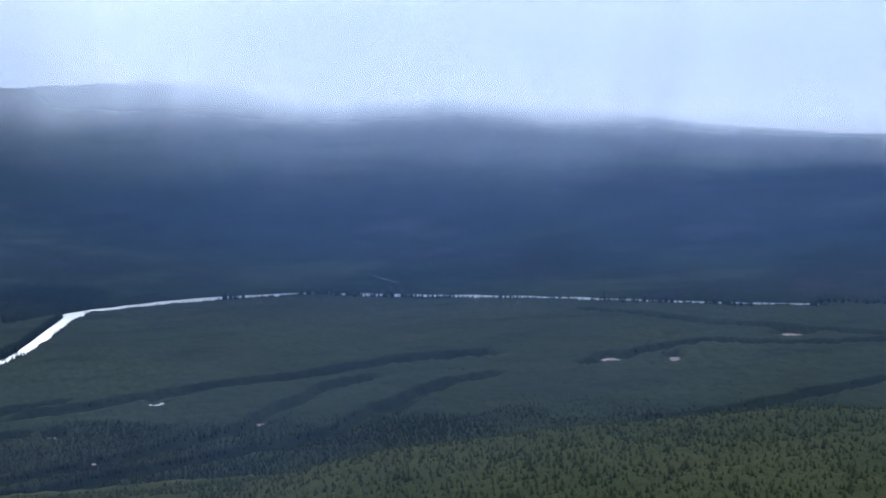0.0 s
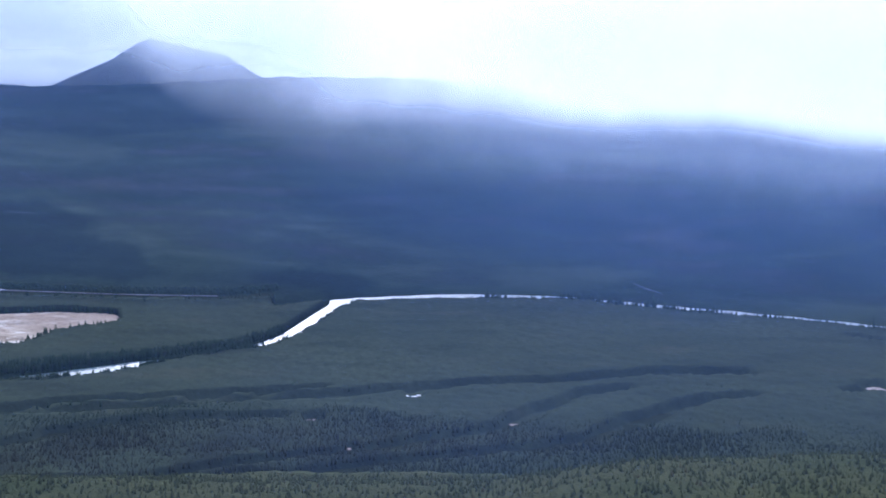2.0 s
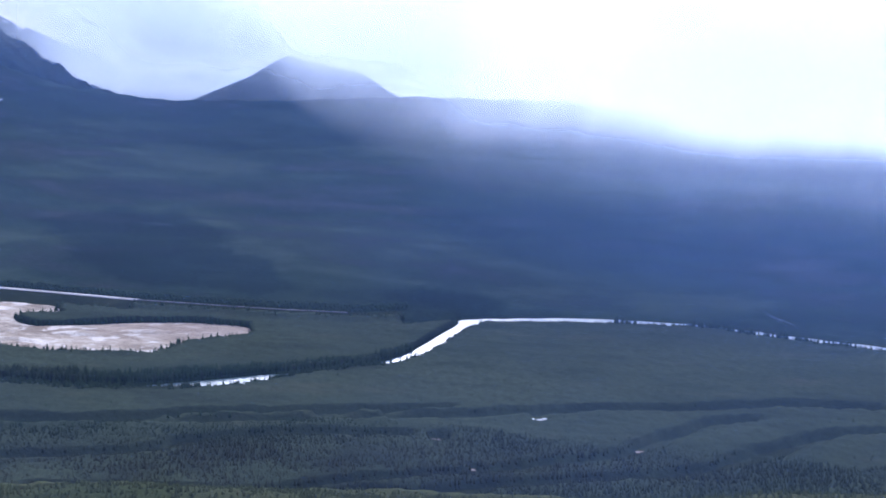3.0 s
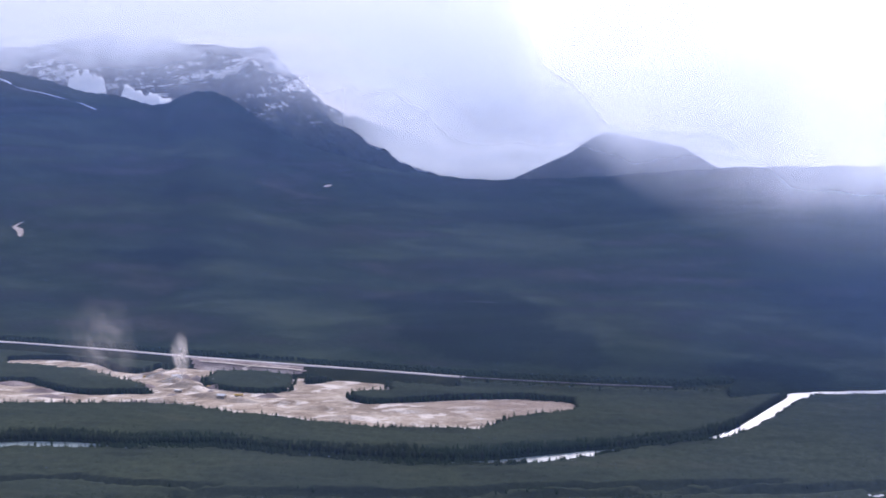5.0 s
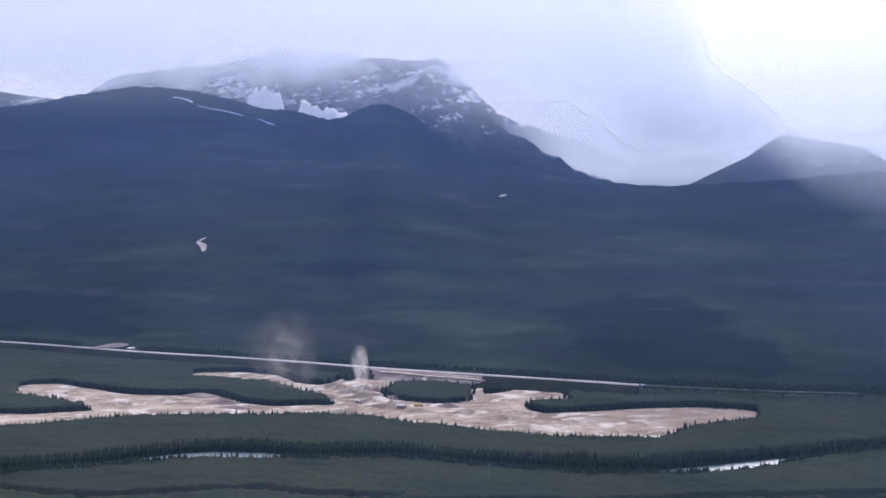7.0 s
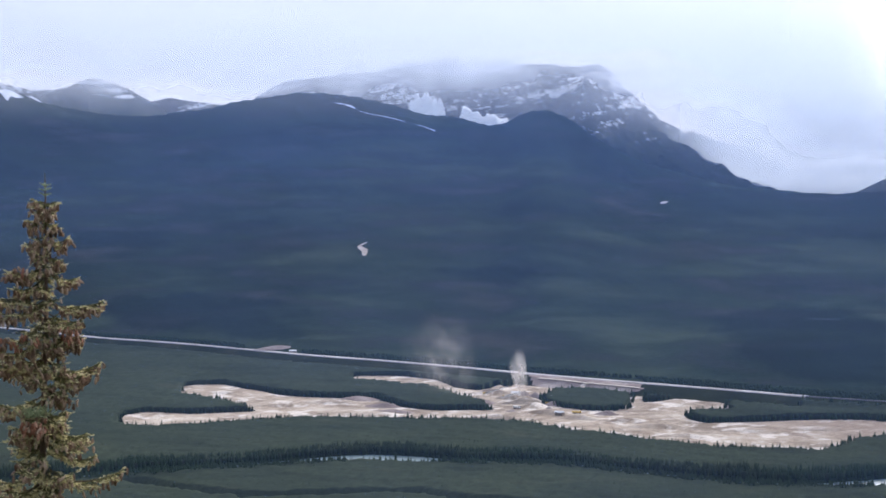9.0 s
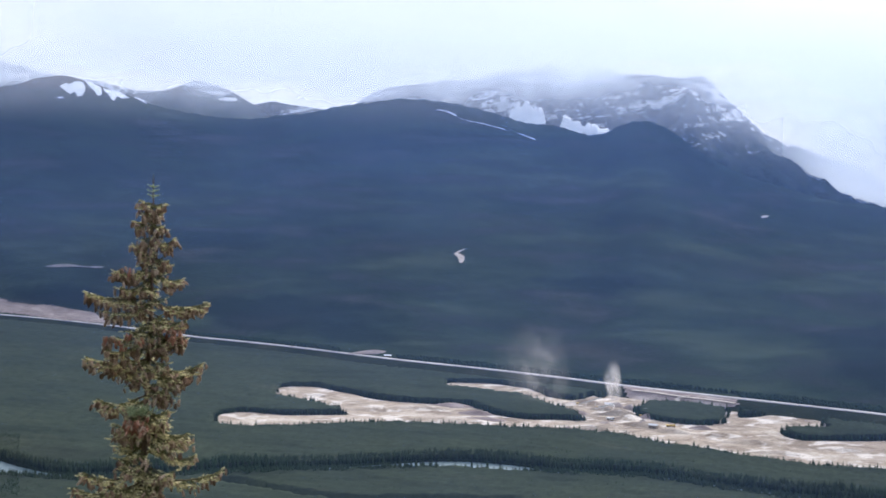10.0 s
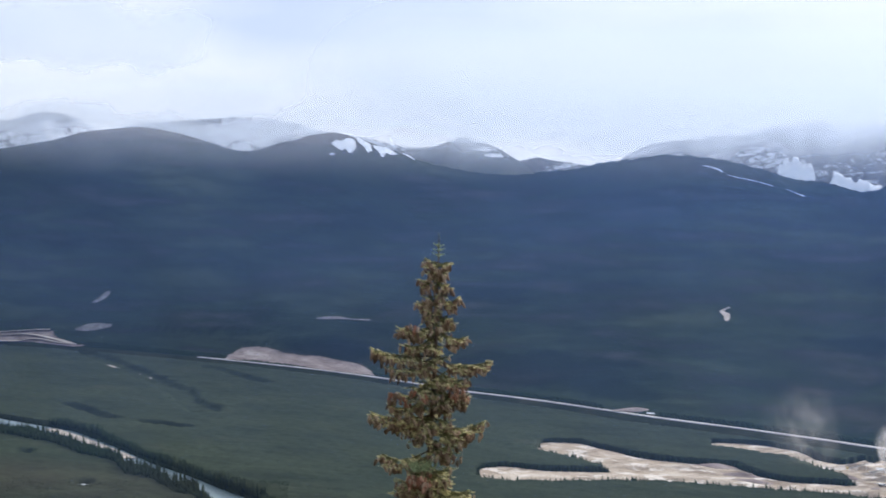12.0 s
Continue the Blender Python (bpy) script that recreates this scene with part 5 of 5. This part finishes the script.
# limbs that stand out against the valley: metres below the tip, direction, length, droop, upturn, cones
BOUGHS = [
    (0.21, 178, 0.12, 0.05, 0.30, 7), (0.22, 8, 0.075, 0.10, 0.25, 7), (0.27, 200, 0.07, 0.3, 0.1, 5), (0.36, 172, 0.165, 0.10, 0.25, 10), (0.38, -10, 0.09, 0.1, 0.2, 6),
    (0.50, 10, 0.185, 0.10, 0.25, 10), (0.52, 185, 0.165, 0.05, 0.15, 8), (0.60, 20, 0.15, 0.4, 0.1, 7), (0.66, 188, 0.28, 0.35, 0.20, 15), (0.70, 4, 0.225, 0.45, 0.15, 10), (0.74, 165, 0.25, 0.5, 0.1, 10),
    (0.90, 176, 0.475, 0.04, 0.10, 18), (0.93, 196, 0.36, 0.3, 0.12, 12), (0.95, -3, 0.41, 0.08, 0.10, 20), (1.0, 14, 0.26, 0.4, 0.12, 9), (1.16, 190, 0.33, 0.50, 0.15, 15), (1.14, -8, 0.26, 0.40, 0.20, 12),
    (1.34, 178, 0.475, 0.12, 0.14, 16), (1.37, 160, 0.33, 0.3, 0.16, 9), (1.40, 2, 0.40, 0.16, 0.18, 18), (1.44, 18, 0.33, 0.35, 0.2, 9), (1.60, 186, 0.37, 0.30, 0.20, 14), (1.58, -20, 0.20, 0.3, 0.2, 9),
    (1.80, 15, 0.33, 0.45, 0.10, 4), (1.77, 348, 0.33, 0.50, 0.10, 2), (1.84, 32, 0.36, 0.55, 0.12, 2), (1.90, 5, 0.38, 0.60, 0.12, 2), (1.82, 197, 0.22, 0.35, 0.1, 8), (2.18, 175, 0.46, 0.18, 0.18, 8), (2.20, 3, 0.60, 0.12, 0.14, 9), (2.24, 200, 0.55, 0.2, 0.2, 6),
]
for h, turn, length, fall, lift, cones in BOUGHS:
    length *= 0.8 if h < 0.62 else 0.95
    branch(h, turn, length, fall, lift, int(cones * 3.6))
# a limb towards the lookout with a cluster of reddish cones
def cluster(limb, h, across, toward, n, spread, red=0.85):
    """A hanging bunch of cones."""
    base = trunk_at(h)[0] + ACROSS * across - AWAY * toward
    for k in range(n):
        c = new("cone", cone_ruddy if dice.random() < red else cone_plain)
        c.parent = limb
        a, r = dice.uniform(0, 6.28), spread * dice.random() ** 0.5
        spot = base + ACROSS * math.cos(a) * r + AWAY * math.sin(a) * r * 0.7 + Vector((0, 0, dice.uniform(-0.5, 0.6) * spread))
        size = dice.uniform(1.0, 1.4)
        c.matrix_basis = Matrix.LocRotScale(spot, Euler((dice.gauss(0, 0.35), dice.gauss(0, 0.35), dice.uniform(0, 6))), (size, size, size))


bunch = branch(1.74, 252, 0.26, 0.15, 0.15, 22, red=True)
cluster(bunch, 1.79, -0.055, 0.24, 40, 0.095, 0.7)
tuft = Needles()
for k in range(44):
    p = trunk_at(1.72)[0] + ACROSS * (-0.055 + dice.gauss(0, 0.05)) - AWAY * (0.26 + dice.gauss(0, 0.04))
    tuft.along(p, p + Vector((dice.gauss(0, 0.035), dice.gauss(0, 0.035), dice.uniform(0.03, 0.08))), 0.0016, 0.014, 0.0022)
tagged(tuft.object("foliage", fresh_needles, bunch), kind="stuff")
cluster(branch(1.12, 205, 0.27, 0.40, 0.2, 10, red=True), 1.20, -0.27, 0.10, 22, 0.065, 0.6)
cluster(branch(1.12, 335, 0.24, 0.40, 0.2, 10, red=True), 1.17, 0.17, 0.10, 22, 0.065, 0.6)
cluster(branch(0.66, 200, 0.22, 0.40, 0.2, 8), 0.70, -0.19, 0.07, 18, 0.06, 0.35)
cluster(branch(1.40, 325, 0.30, 0.35, 0.2, 8), 1.48, 0.24, 0.12, 20, 0.07, 0.3)
branch(1.05, 235, 0.25, 0.45, 0.2, 12, red=True)
branch(1.02, 310, 0.26, 0.40, 0.2, 10, red=True)
# limbs towards and away from the lookout, shorter on the way up
h = 0.24
while h < 2.45:
    for k in range(4):
        turn = dice.choice((40, 65, 90, 115, 140, 220, 245, 270, 295, 320)) + dice.uniform(-12, 12)
        branch(h + dice.uniform(-0.04, 0.04), turn, (0.035 + 0.11 * h) * dice.uniform(0.7, 1.1), dice.uniform(0.15, 0.5), 0.2, 8 if 200 < turn else 1)
    h += 0.085
h = 2.55
while h < TIP - 1.0:
    for k in range(4):
        branch(h + dice.uniform(-0.06, 0.06), dice.uniform(0, 360), min(0.34 + 0.13 * h, 1.15) * dice.uniform(0.7, 1.1), dice.uniform(0.15, 0.4), 0.2, 0, dense=0.28)
    h += 0.24

# leader with this year's paler shoots
leader = Needles()
p0, p1 = trunk_at(0.19)[0], trunk_at(0.0)[0]
leader.along(p0, p0.lerp(p1, 0.98), 0.0018, 0.014, 0.0024, 40)
bm = bmesh.new()
tube(bm, [p0, p0.lerp(p1, 0.5), p1], [0.005, 0.0035, 0.002], 6)
shoot = part("leader", bm, bark, spruce, "pale upright leading shoot")
for k in range(12):
    s = 0.10 + 0.55 * (k // 4) / 3 + dice.uniform(0, 0.06)
    a = dice.uniform(0, 0.5) + (k % 4) * math.pi / 2
    p = p0.lerp(p1, s)
    d = (ACROSS * math.cos(a) + AWAY * math.sin(a) * 0.7 + Vector((0, 0, dice.uniform(0.25, 0.6)))).normalized()
    leader.along(p, p + d * (0.050 - 0.022 * s), 0.0016, 0.014, 0.0024, 45)
tagged(leader.object("foliage", fresh_needles, shoot), kind="stuff")


# ---------------------------------------------------------------- at the gravel pit and in the valley
def box(bm, x0, x1, y0, y1, z0, z1):
    vs = [bm.verts.new((x, y, z)) for z in (z0, z1) for x, y in ((x0, y0), (x1, y0), (x1, y1), (x0, y1))]
    for f in ((3, 2, 1, 0), (4, 5, 6, 7), (0, 1, 5, 4), (1, 2, 6, 5), (2, 3, 7, 6), (3, 0, 4, 7)):
        bm.faces.new([vs[i] for i in f])


def heap(x, y, rx, ry, h, turn, label, material=None, group="gravel heaps"):
    """A tipped heap of gravel with a crooked ridge and slumped foot."""
    bm = bmesh.new()
    rings = []
    seed = int(abs(x) + abs(y))
    for i in range(8):
        s = i / 7
        ring = []
        for k in range(22):
            a = k * 2 * math.pi / 22
            w = (1 - s) * (1 + 0.22 * float(fbm(np.array(math.cos(a) * 2.0), np.array(math.sin(a) * 2.0 + s), 1.0, 3, seed))) + 0.02
            ring.append(bm.verts.new((math.cos(a) * rx * w + s * rx * 0.1, math.sin(a) * ry * w, h * (1 - (1 - s) ** 1.25))))
        rings.append(ring)
    for one, two in zip(rings, rings[1:]):
        for k in range(22):
            bm.faces.new((one[k], one[(k + 1) % 22], two[(k + 1) % 22], two[k]))
    bm.faces.new(rings[-1])
    me = bpy.data.meshes.new("gravel_heap")
    bm.to_mesh(me)
    bm.free()
    me.materials.append(material or pale_gravel)
    me.shade_smooth()
    ob = new("gravel_heap", me)
    ob.matrix_world = pose(x, y, 1.4, 0, 0, turn)
    return tagged(ob, label, "gravel heap", group)


for x, y, rx, ry, h, turn in ((-505, 1640, 34, 14, 3.5, 10), (-545, 1610, 40, 16, 3.0, 5), (-445, 1565, 46, 18, 3.0, -8), (-300, 1668, 22, 12, 7, 30), (-322, 1700, 16, 10, 6, 0),
                              (-285, 1640, 18, 12, 5, 60), (-262, 1600, 30, 14, 4.5, -20), (-230, 1570, 24, 12, 4, -10), (-180, 1560, 34, 15, 3.5, -12), (-150, 1530, 30, 14, 3.5, 5),
                              (-60, 1520, 40, 16, 3.0, -6), (0, 1540, 36, 14, 3.0, 4), (-352, 1740, 26, 12, 5, 25), (-310, 1560, 26, 12, 4, 0), (-120, 1480, 30, 12, 2.6, 0),
                              (-560, 1490, 36, 14, 2.6, 12), (-640, 1690, 22, 10, 2.5, -25)):
    heap(x, y, rx, ry, h, turn, "low tipped heap of pale gravel in the pit")
pick = random.Random(21)
for k in range(16):
    x, y = -305 + pick.gauss(0, 38), 1665 + pick.gauss(0, 36)
    if inside(PIT, np.array([x]), np.array([y]))[0] and not inside(PIT_ISLAND, np.array([x]), np.array([y]))[0]:
        heap(x, y, pick.uniform(3.5, 8), pick.uniform(2.5, 5), pick.uniform(1.6, 3.6), pick.uniform(0, 90), "small tipped load of pale gravel in the pit", None if k % 3 else pink_gravel, "tipped loads")
for x, y, rx, ry, h, turn in ((-296, 1708, 9, 7, 6.5, 0), (-276, 1690, 8, 7, 5.5, 40), (-312, 1728, 8, 6, 5, 0)):
    heap(x, y, rx, ry, h, turn, "steep darker heap of crushed stone in the pit", pink_gravel, "stone heaps")


for x, y, rx, ry, h, turn in ((-481, 1662, 26, 12, 4.5, 8), (-440, 1618, 22, 10, 4.0, -5), (-420, 1580, 24, 9, 3.5, 0), (-268, 1655, 10, 8, 5.0, 20), (-340, 1655, 14, 9, 4.0, 50), (-205, 1600, 12, 8, 4.0, 0)):
    heap(x, y, rx, ry, h, turn, "grey-brown flat heap of gravel in the pit", pink_gravel, "stone heaps")
gx, gy = ground_at(18.9, -6.0)
ob = heap(gx, gy, 32, 12, 5, math.degrees(math.atan2(gy, gx)) - 90, "pinkish mound of gravel beside the highway", pink_gravel, "roadside mounds")
ob.matrix_world = pose(gx, gy, float(height(gx, gy)) - 1.0, 0, 0, 18.9)


def shed(x, y, wide, deep, tall, turn, wall, label, z=1.5, name="shed"):
    """A small building: walls, pitched roof, door and a window."""
    ob = tagged(new(name), label, "building", "sheds and cabins")
    bm = bmesh.new()
    box(bm, -wide / 2, wide / 2, -deep / 2, deep / 2, 0, tall)
    part("wall", bm, wall, ob)
    bm = bmesh.new()
    a = [bm.verts.new(v) for v in ((-wide / 2 - 0.4, -deep / 2 - 0.5, tall - 0.1), (wide / 2 + 0.4, -deep / 2 - 0.5, tall - 0.1), (wide / 2 + 0.4, 0, tall + deep * 0.28), (-wide / 2 - 0.4, 0, tall + deep * 0.28),
                                   (wide / 2 + 0.4, deep / 2 + 0.5, tall - 0.1), (-wide / 2 - 0.4, deep / 2 + 0.5, tall - 0.1))]
    bm.faces.new((a[0], a[1], a[2], a[3]))
    bm.faces.new((a[3], a[2], a[4], a[5]))
    bm.faces.new((a[0], a[3], a[5]))
    bm.faces.new((a[1], a[4], a[2]))
    part("roof", bm, white_metal, ob, "pale sheet-metal roof")
    bm = bmesh.new()
    box(bm, -wide * 0.3, -wide * 0.3 + 1.1, -deep / 2 - 0.06, -deep / 2 - 0.004, 0, 2.0)
    part("door", bm, boards, ob)
    bm = bmesh.new()
    box(bm, wide * 0.12, wide * 0.12 + 1.2, -deep / 2 - 0.05, -deep / 2 - 0.004, 1.0, 2.0)
    part("window", bm, dark_glass, ob)
    ob.matrix_world = pose(x, y, z, 0, 0, turn)
    return ob


shed(*(bearing(18.35) * float(foot_r(18.35) + 16))[:2], 9, 5, 3.2, 18, boards, "weathered shed beside the highway mound", float(height(*(bearing(18.35) * float(foot_r(18.35) + 16))[:2])) - 0.5)
shed(285, 1150, 3.6, 3, 2.4, 12, boards, "white cabin in a small forest clearing", 0.3, "cabin")
shed(290.5, 1155, 3.0, 2.6, 2.3, -20, white_metal, "small white cabin beside another in the clearing", 0.3, "cabin")
shed(280, 1154, 3, 2.6, 2.3, 30, boards, "wooden cabin with a pale roof in the clearing", 0.3, "cabin")
shed(-318, 1716, 10, 6, 4.0, 8, white_metal, "pale metal shed beside the stone heaps")
shed(-250, 1585, 8, 5, 3.5, -15, boards, "weathered shed at the working end of the pit")
shed(-944, 1206, 6, 4, 2.6, 20, boards, "pale cabin in a clearing near the river", 0.3, "cabin")


def truck(x, y, turn, paint, label):
    """A tipper truck: cab, tray, chassis and six wheels."""
    ob = tagged(new("tipper_truck"), label, "truck", "trucks in the pit")
    for name, mat, dims in (("chassis", tyre_rubber, (-4.2, 4.2, -0.6, 0.6, 0.7, 1.1)), ("cab", paint, (2.3, 4.2, -1.25, 1.25, 1.1, 3.1)), ("windscreen", dark_glass, (4.2, 4.26, -1.1, 1.1, 2.0, 2.9))):
        bm = bmesh.new()
        box(bm, *dims)
        part(name, bm, mat, ob)
    bm = bmesh.new()
    box(bm, -4.4, 2.0, -1.3, 1.3, 1.2, 2.6)
    for v in bm.verts:
        if v.co.z > 2 and v.co.x < 0:
            v.co.x -= 0.4
    part("tray", bm, paint, ob)
    for wx in (-3.2, -1.9, 3.2):
        for wy in (-1.15, 1.15):
            bm = bmesh.new()
            bmesh.ops.create_cone(bm, cap_ends=True, segments=14, radius1=0.55, radius2=0.55, depth=0.4, matrix=pose(wx, wy, 0.55, 90, 0, 0))
            part("wheel", bm, tyre_rubber, ob)
    ob.matrix_world = pose(x, y, 1.6, 0, 0, turn)


def conveyor(x, y, turn, label):
    """A belt conveyor: an inclined boom on two trestles, with belt, head drum and hopper."""
    ob = tagged(new("belt_conveyor"), label, "conveyor", "machines in the pit")
    way = Vector((math.cos(radians(17)), 0, math.sin(radians(17))))
    bm = bmesh.new()
    for sy in (-0.7, 0.7):
        for lift in (0.0, 0.9):
            tube(bm, [Vector((-12, sy, 1.2 + lift)), Vector((-12, sy, 1.2 + lift)) + way * 27], [0.14, 0.14], 6)
        for k in range(10):
            p = Vector((-12, sy, 1.2)) + way * (27 * k / 10)
            tube(bm, [p, p + way * 2.7 + Vector((0, 0, 0.9))], [0.07, 0.07], 4)
    part("boom", bm, white_metal, ob, "pale steel lattice boom")
    bm = bmesh.new()
    box(bm, 0, 27.4, -0.55, 0.55, 0, 0.12)
    bm.transform(Matrix.Translation((-12, 0, 2.25)) @ Matrix.Rotation(-radians(17), 4, "Y"))
    part("belt", bm, tyre_rubber, ob)
    for px in (-3.0, 7.0):
        top = 1.2 + (px + 12) * math.tan(radians(17))
        for sy in (-1, 1):
            bm = bmesh.new()
            tube(bm, [Vector((px, sy * 1.6, 0)), Vector((px, sy * 0.7, top))], [0.12, 0.12], 6)
            part("leg", bm, white_metal, ob)
    bm = bmesh.new()
    bmesh.ops.create_cone(bm, cap_ends=True, segments=14, radius1=0.5, radius2=0.5, depth=1.3, matrix=pose(13.9, 0, 9.3, 90, 0, 0))
    part("drum", bm, tyre_rubber, ob)
    bm = bmesh.new()
    box(bm, -13.5, -10.5, -1.4, 1.4, 1.6, 3.4)
    for v in bm.verts:
        if v.co.z < 2:
            v.co.x, v.co.y = -12 + (v.co.x + 12) * 0.4, v.co.y * 0.5
    for sx in (-13.0, -11.0):
        box(bm, sx - 0.1, sx + 0.1, -0.8, 0.8, 0, 1.8)
    part("hopper", bm, yellow_paint, ob)
    ob.matrix_world = pose(x, y, 1.5, 0, 0, turn)


conveyor(-342, 1722, 12, "pale belt conveyor rising over a stone heap in the pit")
conveyor(-318, 1690, -38, "pale belt conveyor beside the working heaps")
truck(-272, 1660, 20, yellow_paint, "yellow tipper truck on the pale pit floor")
truck(-300, 1625, -35, white_metal, "white tipper truck among the gravel heaps")
truck(-235, 1600, 5, yellow_paint, "yellow tipper truck at the pit's edge")


# dust blown up by the work in the pit
def dust_alpha(place, size, most):
    def alpha(m):
        n = m.noise(0.045, 5.0, 0.62, stretch=((1.0, 1.0, 0.55), (0, 0.2, 0)))
        return m.math("MULTIPLY", m.math("MULTIPLY", m.near(place, size), m.ramp(n, (0.36, 0.0), (0.66, 1.0))), most)
    return alpha


def dust(x, y, wide, tall, lean, most, label, seed):
    """A puff of dust: a few wavy veils one behind another."""
    ob = tagged(new("dust_plume"), label, "dust", "dust plumes")
    ob.location = (x, y, 1.5)
    for layer in range(2):
        v, f, n, k = [], [], 18, 14
        for i in range(n):
            for j in range(k):
                s, h = (j / (k - 1) - 0.5) * 2, i / (n - 1)
                w = wide * (0.45 + 0.75 * h)
                v.append((s * w + lean * h, layer * wide * 0.5 + wide * 0.4 * float(fbm(np.array(s * 2.0 + seed), np.array(h * 3.0), 1.0, 3, seed + layer)) - 0.3 * wide * s * s, tall * h * 1.1))
        f = [(i * k + j, i * k + j + 1, (i + 1) * k + j + 1, (i + 1) * k + j) for i in range(n - 1) for j in range(k - 1)]
        mat = veil_material("pale_dust", (0.80, 0.76, 0.72), dust_alpha((x + lean * 0.45, y, 1.5 + tall * 0.42), (wide * 0.78 + abs(lean) * 0.4, wide * 3, tall * 0.60), most), 0.6)
        fill("veil", v, f, mat, ob, shade=True)


dust(-306, 1700, 11, 54, -13, 0.85, "white plume of dust rising from the gravel pit", 3)
dust(-385, 1690, 52, 96, -26, 0.19, "thin drifting veil of dust over the gravel pit", 8)
